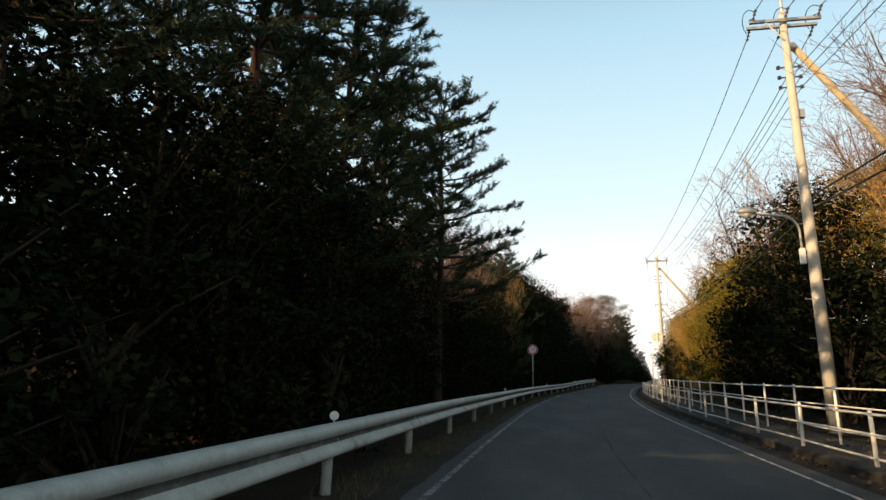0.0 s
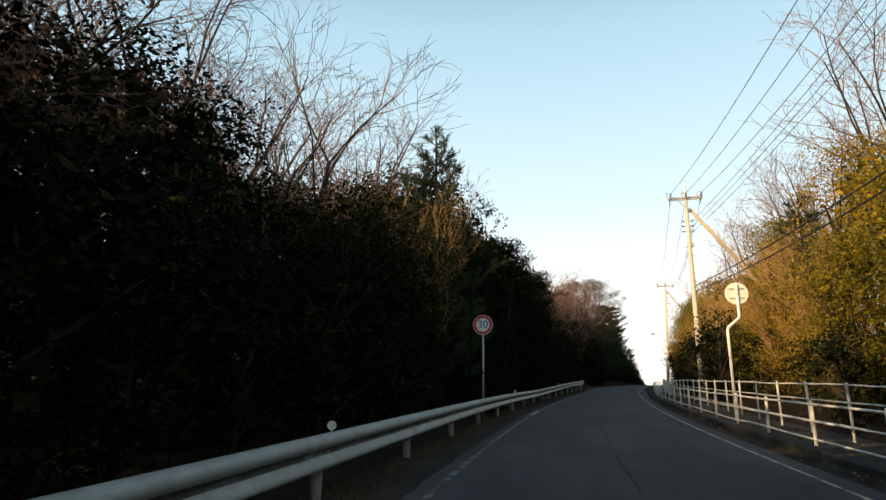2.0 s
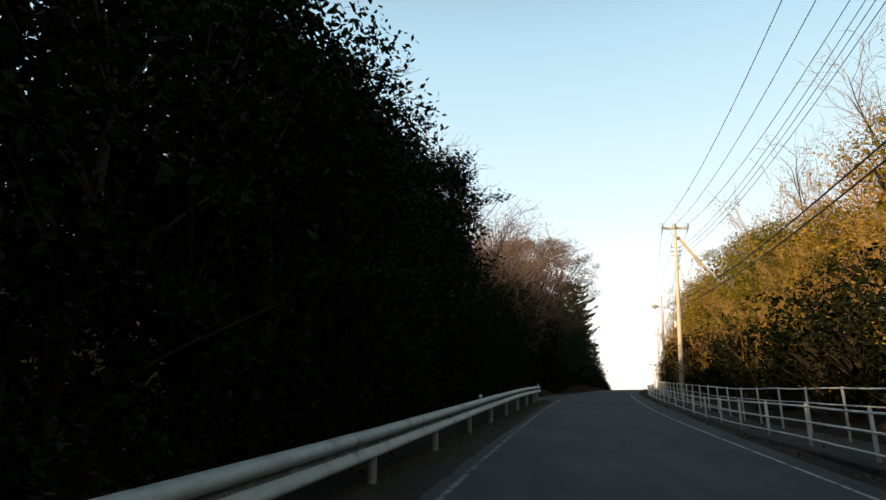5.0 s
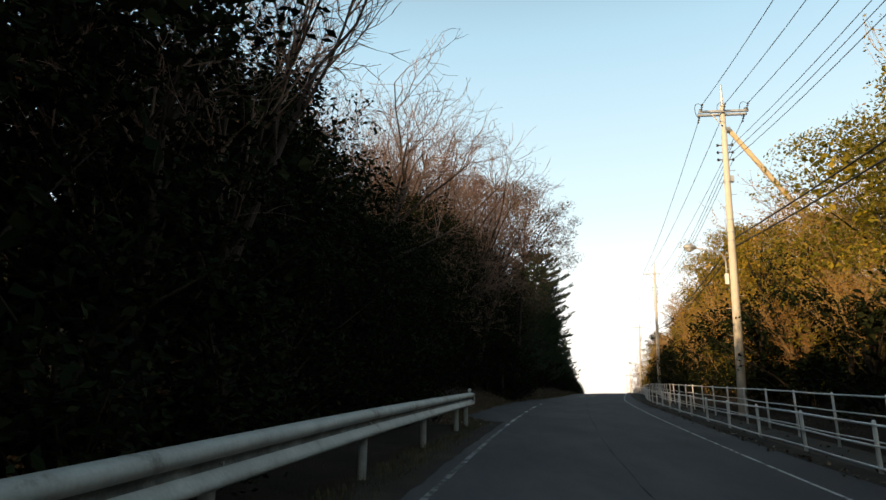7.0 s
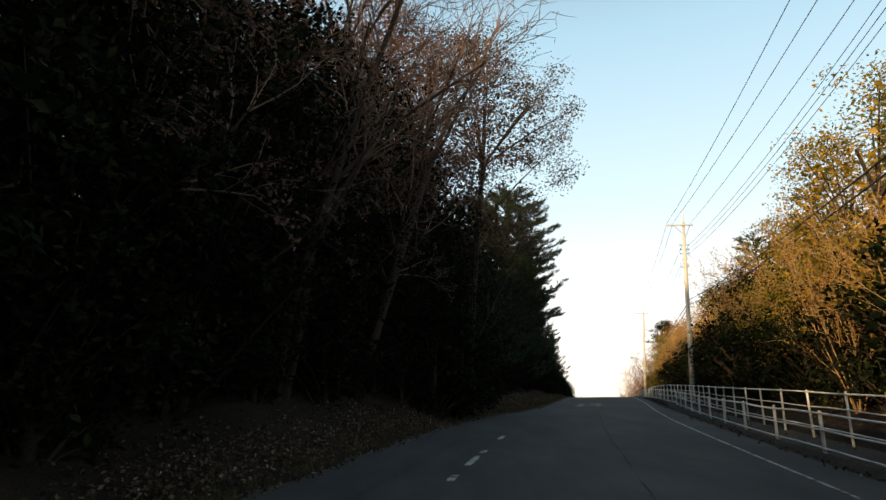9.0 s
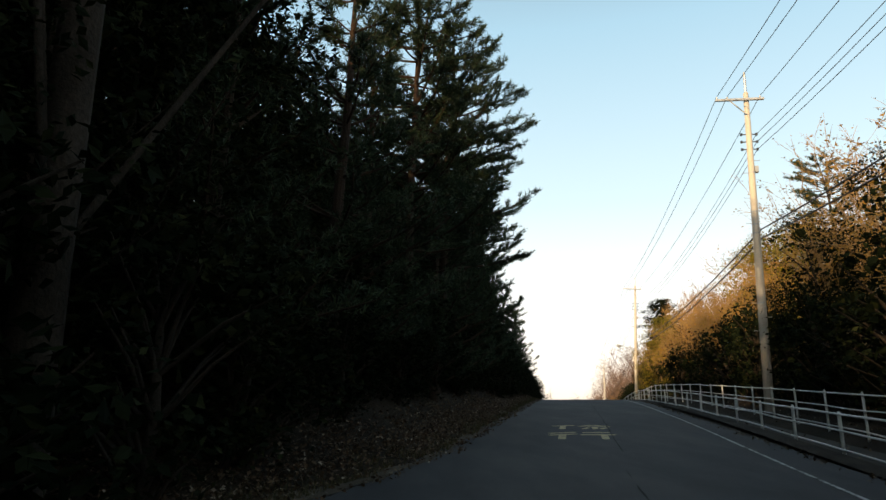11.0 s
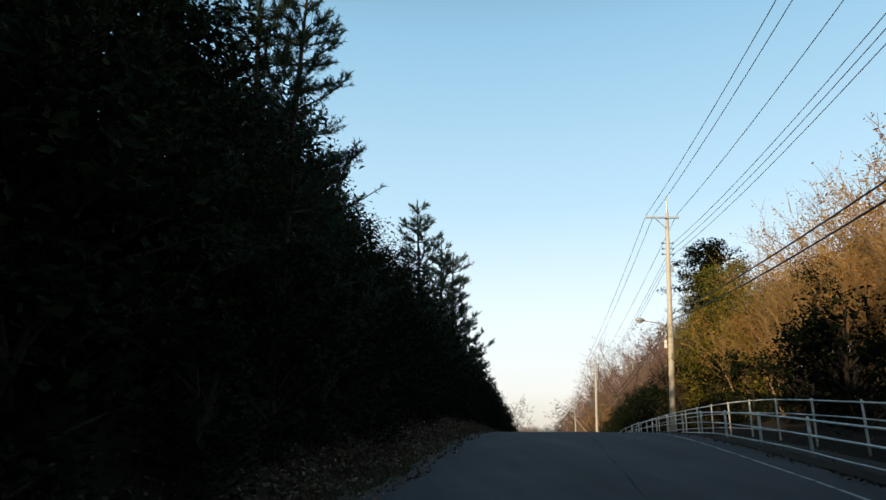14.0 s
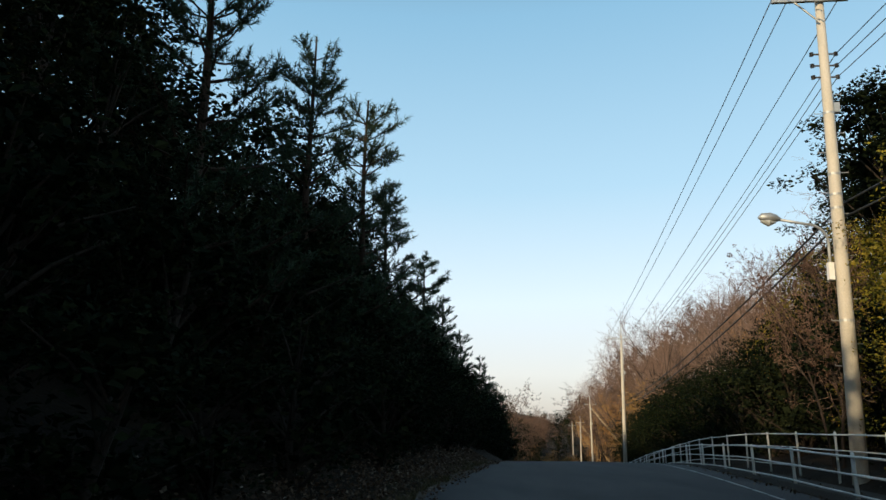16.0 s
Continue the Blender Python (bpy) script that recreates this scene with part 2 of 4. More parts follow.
def add_tube(geo, points, radii, sides=8, caps=True):
    v, f = tube(points, radii, sides)
    geo.add(v, f)
    if caps and sides > 3:
        for ring in (np.arange(sides)[::-1], len(v) - sides + np.arange(sides)):
            geo.f.append((ring + geo.n - len(v))[None, :])
    return geo


def add_box(geo, c, size, m=None):
    x, y, z = np.asarray(size) / 2
    v = np.array([[sx * x, sy * y, sz * z] for sz in (-1, 1) for sy in (-1, 1) for sx in (-1, 1)])
    bev = v + np.asarray(c)
    if m is not None:
        bev = np.array([tuple(m @ Vector(q)) for q in bev])
    return geo.add(bev, [[0, 2, 3, 1], [4, 5, 7, 6], [0, 1, 5, 4], [2, 6, 7, 3], [0, 4, 6, 2], [1, 3, 7, 5]])


# ---- plan: the road's line; s runs along it, lat to its right ----
CENTRE = np.array([
    (0.12, -60.0, -5.63), (0.06, -30.0, -2.82), (0.0, 0.0, 0.0), (0.09, 15.0, 1.41), (0.51, 29.99, 2.84), (1.5, 44.96, 4.27),
    (3.07, 59.88, 5.68), (5.04, 74.75, 7.14), (7.29, 89.58, 8.64), (9.95, 104.34, 10.1), (13.12, 119.0, 11.47),
    (16.67, 133.57, 12.82), (20.19, 148.15, 14.1), (21.89, 155.56, 14.62), (24.61, 167.25, 14.84), (27.33, 178.94, 14.67),
    (33.22, 204.26, 12.62), (41.83, 241.27, 8.22), (50.44, 278.29, 6.02), (62.67, 330.88, 5.62), (78.53, 399.06, 6.22),
    (123.85, 593.86, 9.62), (588.34, 2590.54, 20.62)])
_knots = np.r_[0, np.cumsum(np.linalg.norm(np.diff(CENTRE[:, :2], axis=0), axis=1))] - 60.0
_slopes = np.gradient(CENTRE, _knots, axis=0)


def centre(s):
    s = np.asarray(s, float)
    i = np.clip(np.searchsorted(_knots, s) - 1, 0, len(_knots) - 2)
    h = _knots[i + 1] - _knots[i]
    u = ((s - _knots[i]) / h)[..., None]
    h = h[..., None]
    inside = (2 * u**3 - 3 * u**2 + 1) * CENTRE[i] + (u**3 - 2 * u**2 + u) * h * _slopes[i] + (3 * u**2 - 2 * u**3) * CENTRE[i + 1] + (u**3 - u**2) * h * _slopes[i + 1]
    before = CENTRE[0] + (s - _knots[0])[..., None] * _slopes[0]
    return np.where((u < 0), before, inside)


def place(s, lat, h=0.0):
    """World place of a point at s along the road, lat metres to the right, h above the road."""
    s, lat, h = np.broadcast_arrays(np.asarray(s, float), np.asarray(lat, float), np.asarray(h, float))
    d = centre(s + 0.5) - centre(s - 0.5)
    n = np.linalg.norm(d[..., :2], axis=-1, keepdims=True)
    side = np.concatenate([d[..., 1:2] / n, -d[..., 0:1] / n, np.zeros_like(n)], -1)
    p = centre(s) + side * lat[..., None]
    p[..., 2] += h
    return p


def turn(s):
    d = centre(s + 0.5) - centre(s - 0.5)
    return math.atan2(-d[0], d[1])


def stand(s, lat, h=0.0, spin=0.0, size=1.0):
    """Pose of an upright thing beside the road, facing along it."""
    return Matrix.Translation(place(s, lat, h)) @ Matrix.Rotation(turn(s) + spin, 4, "Z") @ Matrix.Scale(size, 4)


def step(x, a, b):
    u = np.clip((x - a) / (b - a), 0, 1)
    return u * u * (3 - 2 * u)


def rise(s, lat):
    """Height of the ground above the road: banks on both sides."""
    s, lat = np.broadcast_arrays(np.asarray(s, float), np.asarray(lat, float))
    cut = step(s, 92, 104)
    l = -lat
    foot = 3.6 - 1.3 * cut * step(s, 112, 124)
    left = np.maximum(l - foot, 0)
    hl = (0.28 + 0.27 * cut) * np.minimum(left, 4) + 0.12 * np.clip(left - 4, 0, 5) + 0.45 * np.clip(left - 9, 0, 25) - 0.10 * (1 - cut) * step(l, 2.0, 2.6)
    right = np.maximum(lat - 6.9, 0)
    hr = 0.30 * np.minimum(right, 14) + 0.06 * np.clip(right - 14, 0, 40) + (0.13 - 0.23 * step(s, 58, 78) * (1 - step(lat, 5.5, 5.8))) * step(lat, 3.9, 4.0)
    hr = hr + 14 * step(s, 222, 262) * step(lat, 2, 32)
    lump = 0.10 * np.sin(s * 0.9 + lat * 1.3) * np.sin(lat * 0.8 - s * 0.37)
    far = step(np.abs(lat), 60, 300) * 12
    h = np.where(lat < 0, hl, hr) + lump * step(np.abs(lat - 0.8), 5.5, 7.5) - far
    paved = -2.15 - 1.3 * step(s, 89, 94) * (1 - step(s, 111, 123))
    return np.where((lat > paved) & (lat < 3.9), -0.08, h - 0.02)


def strip(s0, s1, step_s, lats, heights, crown=None):
    """A sheet along the road through a cross-section."""
    ss = np.arange(s0, s1 + step_s / 2, step_s)
    g = Geo()
    v = place(ss[:, None], np.asarray(lats)[None, :], np.asarray(heights)[None, :]).reshape(-1, 3)
    n, m = len(ss), len(lats)
    i, k = np.meshgrid(np.arange(n - 1), np.arange(m - 1), indexing="ij")
    i, k = i.ravel(), k.ravel()
    return g.add(v, np.stack([i * m + k, i * m + k + 1, (i + 1) * m + k + 1, (i + 1) * m + k], 1))


def sweep(s0, s1, step_s, profile, closed=True):
    """A bar of the given cross-section (lat, h) along the road."""
    ss = np.r_[np.arange(s0, s1, step_s), s1]
    pr = np.asarray(profile, float)
    v = place(ss[:, None], pr[None, :, 0], pr[None, :, 1]).reshape(-1, 3)
    n, m = len(ss), len(pr)
    last = m if closed else m - 1
    i, k = np.meshgrid(np.arange(n - 1), np.arange(last), indexing="ij")
    i, k = i.ravel(), k.ravel()
    nk = (k + 1) % m
    g = Geo().add(v, np.stack([i * m + k, i * m + nk, (i + 1) * m + nk, (i + 1) * m + k], 1))
    if closed:
        g.f.append(np.arange(m)[None, ::-1])
        g.f.append((np.arange(m) + (n - 1) * m)[None, :])
    return g


# ---- ground, road, kerb ----
_lats = np.r_[-400, -250, -150, -90, -60, -40, -30, -24, -18, -14, -11, -9, np.arange(-7.5, -2.2, 0.45), -2.2, -2.1, 0.5, 3.85, 3.95, 4.6, 5.3, 6, 6.9, 7.5, 8.5, 10, 12, 15, 18, 21, 26, 32, 40, 60, 90, 150, 250, 400]
_ss = np.r_[-400, -250, -150, -90, -60, -40, np.arange(-30, 230, 1.5), np.arange(232, 330, 6), 350, 400, 450, 550, 700, 1000, 1500, 2500]
gv = place(_ss[:, None], _lats[None, :], rise(_ss[:, None], _lats[None, :])).reshape(-1, 3)
_n, _m = len(_ss), len(_lats)
_i, _k = [a.ravel() for a in np.meshgrid(np.arange(_n - 1), np.arange(_m - 1), indexing="ij")]
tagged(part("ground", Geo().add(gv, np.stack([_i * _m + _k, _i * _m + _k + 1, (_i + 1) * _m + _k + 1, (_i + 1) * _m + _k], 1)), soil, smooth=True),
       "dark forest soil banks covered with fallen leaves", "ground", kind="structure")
tagged(part("road", strip(-90, 300, 1.0, [-2.3, -2.0, -1.0, 0.9, 2.6, 3.5, 3.87], [-0.03, -0.005, 0.0, 0.015, 0.0, -0.012, -0.02]), asphalt, smooth=True),
              "worn dark grey asphalt lane climbing to a crest", "road", kind="structure")
def verge(s):
    """Left edge of the asphalt: a lay-by follows the end of the guardrail."""
    return -2.05 - 1.45 * step(s, 90, 95) * (1 - step(s, 112, 124)) + 0.06 * np.sin(s * 1.7) + 0.04 * np.sin(s * 4.1)


_s = np.arange(88, 128, 0.5)
_v = np.concatenate([place(_s, verge(_s), -0.03), place(_s, np.full(len(_s), -2.28), -0.02)])
_q = np.arange(len(_s) - 1)
tagged(part("road_verge", Geo().add(_v, np.stack([_q, _q + len(_s), _q + 1 + len(_s), _q + 1], 1)), asphalt), "worn asphalt lay-by beside the lane", "road", kind="structure")
_s = np.arange(-30, 92, 0.5)
_in = -1.53 + 0.02 * np.sin(_s * 0.37) + 0.018 * np.sin(_s * 2.3) + 0.022 * np.sin(_s * 5.3 + 1)
_v = np.concatenate([place(_s, np.full(len(_s), -2.6), 0.012), place(_s, _in - 0.25, 0.012), place(_s, _in, -0.014)])
_q, _m = np.arange(len(_s) - 1), len(_s)
tagged(part("road_shoulder", Geo().add(_v, np.concatenate([np.stack([_q + k * _m, _q + (k + 1) * _m, _q + 1 + (k + 1) * _m, _q + 1 + k * _m], 1) for k in (0, 1)])), shoulder_dirt, smooth=True),
       "dark gritty dirt and leaf mould under the guardrail", "road shoulder", kind="structure")
_s = np.arange(110, 182, 0.25)
_in = verge(_s) + 0.12 + 0.05 * np.sin(_s * 1.1) + 0.03 * np.sin(_s * 6.1)
_w = 0.26 + 0.08 * np.sin(_s * 0.7 + 1) + 0.05 * np.sin(_s * 3.3)
_v = np.concatenate([place(_s, _in - _w, rise(_s, _in - _w) + 0.02), place(_s, _in - 0.5 * _w, 0.015), place(_s, _in, -0.012)])
_q, _m = np.arange(len(_s) - 1), len(_s)
tagged(part("road_edge", Geo().add(_v, np.concatenate([np.stack([_q + k * _m, _q + (k + 1) * _m, _q + 1 + (k + 1) * _m, _q + 1 + k * _m], 1) for k in (0, 1)])), edge_dirt, smooth=True),
       "pale brown grit and dirt along the edge of the asphalt", "road edge", kind="structure")
def seam(s0, s1, lat, width, seed):
    """A crooked tar-filled crack along the lane."""
    rng = np.random.default_rng(seed)
    ss = np.arange(s0, s1, 0.4)
    mid = lat + np.cumsum(rng.normal(0, 0.012, len(ss))) * 0.6
    half = width * np.clip(rng.normal(0.45, 0.5, len(ss)), 0.02, 1.2) / 2
    half[[0, -1]] = 0.004
    v = np.concatenate([place(ss, mid - half, 0.0165), place(ss, mid + half, 0.0165)])
    k, n = np.arange(len(ss) - 1), len(ss)
    return Geo().add(v, np.stack([k, k + n, k + n + 1, k + 1], 1))


for k, (s0, s1, lat, w) in enumerate(((-10, 24, 0.96, 0.026), (25.5, 58, 0.93, 0.032), (60, 86, 0.98, 0.026), (88, 121, 0.94, 0.026), (123, 168, 0.97, 0.032))):
    tagged(part("road_seam", seam(s0, s1, lat, w, 300 + k), tar), "crooked dark tar-filled seam in the middle of the asphalt", "road seam", "tar seams", "structure")
tagged(part("edge_line", sweep(-40, 96, 1.0, [(-1.44, -0.02), (-1.44, 0.002), (-1.355, 0.003), (-1.355, -0.02)]), faint_paint), "faded white edge line beside the guardrail", "road marking", kind="structure")
for k in range(8):
    s = 90.0 + 2.3 * k + 0.7 * math.sin(5.0 * k)
    tagged(part("line_dash", sweep(s, s + (0.5, 1.3, 0.4, 0.9)[k % 4], 0.25, [(-1.45, -0.02), (-1.45, 0.006), (-1.35, 0.007), (-1.35, -0.02)]), line_paint),
           "short worn white dash of the faded edge line", "road marking", "dashes of the edge line", "structure")
tagged(part("line_dash", sweep(44.6, 47.4, 0.5, [(-1.50, -0.02), (-1.50, 0.006), (-1.33, 0.007), (-1.33, -0.02)]), line_paint), "fresh white dash over the faded edge line", "road marking", "dashes of the edge line", "structure")
def foot(s):
    """Height of the kerb and the fence feet over the road."""
    return 0.13 - 0.22 * step(np.asarray(s, float), 58, 78)


def near_lat(s):
    return 4.12 + 0.20 * step(s, 58, 80) + 0.50 * step(s, 108, 134) - 0.28 * step(s, 137, 152)


def far_lat(s):
    return 4.85 + 0.2 * step(s, 20, 50) + 0.20 * step(s, 60, 85) + 0.55 * step(s, 106, 134) - 0.3 * step(s, 140, 156)


def follow(s0, s1, lat, base, profile, closed=True):
    """A section swept along a line that drifts across the road."""
    ss = np.arange(s0, s1 + 0.5, 1.0)
    pr = np.array(profile)
    v = place(ss[:, None], lat(ss)[:, None] + pr[None, :, 0], np.broadcast_to(base(ss)[:, None] + pr[None, :, 1], (len(ss), len(pr)))).reshape(-1, 3)
    m = len(pr)
    i, j = [q.ravel() for q in np.meshgrid(np.arange(len(ss) - 1), np.arange(m if closed else m - 1), indexing="ij")]
    return Geo().add(v, np.stack([i * m + j, i * m + (j + 1) % m, (i + 1) * m + (j + 1) % m, (i + 1) * m + j], 1))


tagged(part("edge_line", follow(-40, 300, lambda q: 3.14 - 0.2 * step(q, 60, 80) + 0.26 * step(q, 110, 132), lambda q: 0 * q, [(0.0, -0.02), (0.0, -0.001), (0.052, -0.003), (0.052, -0.02)]), line_paint),
       "worn white edge line painted on asphalt", "road marking", kind="structure")
# gutter strip, darker than the lane, in the same material as the shoulder
tagged(part("gutter", follow(-60, 230, near_lat, lambda q: 0 * q, [(-0.62, -0.016), (-0.50, 0.006), (-0.20, -0.004)], False), shoulder_dirt, smooth=True), "dark strip in the gutter beside the kerb", "gutter", kind="structure")
tagged(part("kerb", follow(-60, 300, near_lat, foot, [(-0.25, -0.30), (-0.24, -0.03), (-0.21, 0.0), (-0.08, 0.01), (-0.05, -0.03), (-0.05, -0.30)]), concrete), "weathered dark concrete kerb along the fence", "kerb", kind="structure")
tagged(part("pavement", follow(-60, 300, near_lat, foot, [(-0.05, -0.005), (0.5, 0.005), (1.25, 0.0)], False), pavement_mat), "narrow dark footpath strewn with leaves between fences", "pavement", kind="structure")

# worn characters on the asphalt: strokes of two characters, far one first
marking = thing("road_marking", stand(127.4, 0.28, 0.0), "worn yellowish-white slow-down characters painted on asphalt", "road marking")
def stroke(x0, y0, x1, y1, w):
    g = Geo()
    d = np.array([x1 - x0, y1 - y0], float)
    d /= np.linalg.norm(d)
    nrm = np.array([-d[1], d[0]]) * w / 2
    c = [np.array([x0, y0]) + nrm, np.array([x0, y0]) - nrm, np.array([x1, y1]) - nrm, np.array([x1, y1]) + nrm]
    def z(p):
        q = centre(127.4 + p[1])[2] - centre(127.4)[2]
        return q + 0.012 - 0.015 * abs(p[0] + 0.28 - 0.9) / 1.7
    v = [(*p, z(p) - 0.01) for p in c] + [(*p, z(p) + 0.005) for p in c]
    return g.add(v, [[0, 1, 2, 3], [4, 7, 6, 5], [0, 4, 5, 1], [1, 5, 6, 2], [2, 6, 7, 3], [3, 7, 4, 0]])
for x0, y0, x1, y1, w in ((-0.66, 1.75, -0.12, 1.95, 0.16), (-0.40, 0.75, -0.40, 1.75, 0.15), (0.02, 1.62, 0.34, 2.0, 0.15), (0.34, 2.0, 0.72, 1.55, 0.15),
                          (0.16, 1.40, 0.60, 1.40, 0.16), (0.38, 0.72, 0.38, 1.40, 0.14), (0.52, 0.75, 0.66, 1.15, 0.12), (0.10, 0.78, 0.22, 1.12, 0.12),
                          (-0.66, -0.55, -0.08, -0.25, 0.17), (-0.66, -1.05, -0.08, -0.72, 0.17), (-0.36, -2.0, -0.36, -0.95, 0.16),
                          (0.06, -0.35, 0.66, -0.35, 0.18), (0.02, -0.92, 0.76, -0.92, 0.20), (0.52, -2.0, 0.52, -0.95, 0.15)):
    part("stroke", stroke(x0, y0, x1, y1, w), mark_paint, marking)


# ---- guardrail on the verge ----
def rail_top(s):
    return 0.755 - 0.07 * step(s, 12, 30) + 0.205 * step(s, 54, 82)


guard = thing("guardrail", Matrix.Identity(4), "grey-white painted steel W-beam guardrail on round posts", "guardrail")
_face = [(-2.385, 0.0), (-2.345, -0.005), (-2.312, -0.022), (-2.292, -0.050), (-2.285, -0.080), (-2.290, -0.105), (-2.318, -0.135), (-2.350, -0.160),
         (-2.358, -0.180), (-2.345, -0.205), (-2.310, -0.245), (-2.288, -0.280), (-2.282, -0.305), (-2.290, -0.330), (-2.33, -0.347), (-2.385, -0.35)]
_prof = np.array(_face + [(x - 0.006, z + (0.004 if z < -0.175 else -0.004)) for x, z in reversed(_face)])
for k, s0 in enumerate(np.arange(-14.9, 88, 4.19)):
    s1 = min(s0 + 4.25, 90.6)
    pr = _prof.copy()
    pr[:, 1] += rail_top((s0 + s1) / 2)
    ss = np.linspace(s0, s1, 6)
    g = Geo()
    v = place(ss[:, None], pr[None, :, 0] + 0.003 * (k % 2), pr[None, :, 1] + (rail_top(ss) - rail_top((s0 + s1) / 2))[:, None]).reshape(-1, 3)
    m = len(pr)
    _a, _b = [a.ravel() for a in np.meshgrid(np.arange(5), np.arange(m), indexing="ij")]
    g.add(v, np.stack([_a * m + _b, _a * m + (_b + 1) % m, (_a + 1) * m + (_b + 1) % m, (_a + 1) * m + _b], 1))
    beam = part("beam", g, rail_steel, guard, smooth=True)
    beam.data.materials.append(rail_grime_shade)
    # recess faces get the darker colour that holds grime and painted shade
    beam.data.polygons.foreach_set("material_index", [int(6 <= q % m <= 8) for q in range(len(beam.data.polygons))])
_post = Geo()
add_tube(_post, [(0, 0, -0.4), (0, 0, 0.60), (0, 0, 0.63), (0, 0, 0.64)], [0.06, 0.06, 0.05, 0.02], 12)
_post = _post.mesh("post", True)
_cap = Geo()
add_tube(_cap, [(0, 0, -0.02), (0, 0, 0.05)], 0.012, 6)
add_tube(_cap, [(0, -0.012, 0.10), (0, 0.012, 0.10)], 0.05, 14)
_cap = _cap.mesh("reflector")
_bolt = Geo()
add_tube(_bolt, [(-0.02, 0, 0), (0.018, 0, 0)], 0.016, 6)
_bolt = _bolt.mesh("bolt")
for k in range(26):
    s = -12.83 + 4.02 * k
    p = part("post", _post, rail_steel, guard)
    p.matrix_basis = stand(s, -2.44, rail_top(s) - 0.70)
    b = part("bolt", _bolt, galvanised, guard)
    b.matrix_basis = stand(s, -2.350, rail_top(s) - 0.18)
p = part("post", _post, rail_steel, guard)
p.matrix_basis = stand(89.3, -2.44, rail_top(89) - 0.70)
ss = np.array([89.74, 89.95, 90.12, 90.24, 90.32])
back_off = np.array([0.004, -0.004, -0.03, -0.08, -0.15])
m = len(_prof)
_a, _b = [a.ravel() for a in np.meshgrid(np.arange(4), np.arange(m), indexing="ij")]
_flat = np.where((_prof[:, 1] < -0.03) & (_prof[:, 1] > -0.34), -2.284, _prof[:, 0]) - np.where(np.arange(m) >= len(_face), 0.006, 0)
end = Geo().add(place(ss[:, None], _flat[None, :] + back_off[:, None] + 0.004, np.broadcast_to(_prof[None, :, 1] + rail_top(90.0) + 0.002, (5, m))).reshape(-1, 3),
                np.stack([_a * m + _b, _a * m + (_b + 1) % m, (_a + 1) * m + (_b + 1) % m, (_a + 1) * m + _b], 1))
part("end_piece", end, rail_steel, guard, "end of the guardrail bent back from the lane", smooth=True)
for s in (-12.9, 7.35, 27.7, 48.4, 69.4, 89.9):
    r = part("reflector", _cap, sign_white, guard, "round white delineator disc on the rail")
    r.matrix_basis = stand(s, -2.42, rail_top(s) - 0.04)


# ---- two white fences along the footpath ----
def fence(label, lat, base, height, rails, gap, radius, s0, s1):
    f = thing("fence", Matrix.Identity(4), label, "fence", "white fences along the footpath")
    pm = Geo()
    add_tube(pm, [(0, 0, -0.2), (0, 0, height - 0.02), (0, 0, height + 0.015), (0, 0, height + 0.03)], [radius, radius, radius * 0.9, radius * 0.35], 8)
    pm = pm.mesh("post", True)
    n = int((s1 - s0) / gap)
    rng = np.random.default_rng(int(gap * 100))
    for k in range(n + 1):
        s = s0 + k * gap
        p = part("post", pm, white_steel, f)
        p.matrix_basis = stand(s, float(lat(s)), float(base(s))) @ pose(0, 0, 0, *rng.normal(0, 0.6, 2), 0)
    for h, r in rails:
        ss = np.arange(s0, s0 + n * gap + 0.01, gap / 2)
        wob = np.repeat(rng.normal(0, 0.008, len(ss) // 2 + 1), 2)[:len(ss)]
        g = Geo()
        add_tube(g, place(ss, lat(ss) - radius * 0.6, base(ss) + h + wob), r, 6)
        part("rail", g, white_steel, f, smooth=True)


fence("white painted tubular steel fence on the kerb, slightly rusty", near_lat, foot, 0.70, ((0.67, 0.020), (0.40, 0.017), (0.10, 0.017)), 2.845, 0.032, -12.585, 218)
fence("taller white tubular steel fence behind the footpath", far_lat, foot, 0.99, ((0.97, 0.017), (0.67, 0.014), (0.25, 0.014)), 2.245, 0.026, -11.32, 218)


# ---- road signs ----
def disc(geo, r, y0, y1, z=0.0, n=40):
    return add_tube(geo, [(0, y0, z), (0, y1, z)], r, n)


def ring(geo, r0, r1, y, z, n=40):
    a = np.linspace(0, 2 * np.pi, n, endpoint=False)
    v = np.concatenate([np.stack([r0 * np.cos(a), np.full(n, y), z + r0 * np.sin(a)], 1), np.stack([r1 * np.cos(a), np.full(n, y), z + r1 * np.sin(a)], 1)])
    k = np.arange(n)
    return geo.add(v, np.stack([k, (k + 1) % n, n + (k + 1) % n, n + k], 1))


limit = thing("speed_limit_sign", stand(40.5, -2.46, -0.05), "round red-rimmed speed limit sign on grey pole behind guardrail", "road sign")
g = Geo()
add_tube(g, [(0, 0.03, -0.2), (0.0, 0.03, 3.05)], 0.032, 12)
part("pole", g, galvanised, limit, smooth=True)
g = Geo()
add_tube(g, [(0, 0.03, 1.43), (0, 0.03, 1.50)], 0.034, 12)
part("band", g, dark_rubber, limit, "dark band round the pole")
plate = part("plate", disc(Geo(), 0.30, -0.010, 0.008, 2.90), sign_white, limit, "round white sign plate")
part("rim", ring(Geo(), 0.205, 0.288, -0.013, 2.90), sign_red, plate, "red rim")
fc = bpy.data.curves.new("numerals", "FONT")
fc.body, fc.size, fc.align_x, fc.align_y, fc.extrude = "30", 0.33, "CENTER", "CENTER", 0.001
fo = bpy.data.objects.new("numerals", fc)
num = part("numerals", bpy.data.meshes.new_from_object(fo), sign_blue, plate, "blue numerals reading 30")
num.matrix_basis = pose(0, -0.014, 2.90, 90)
bpy.data.objects.remove(fo)

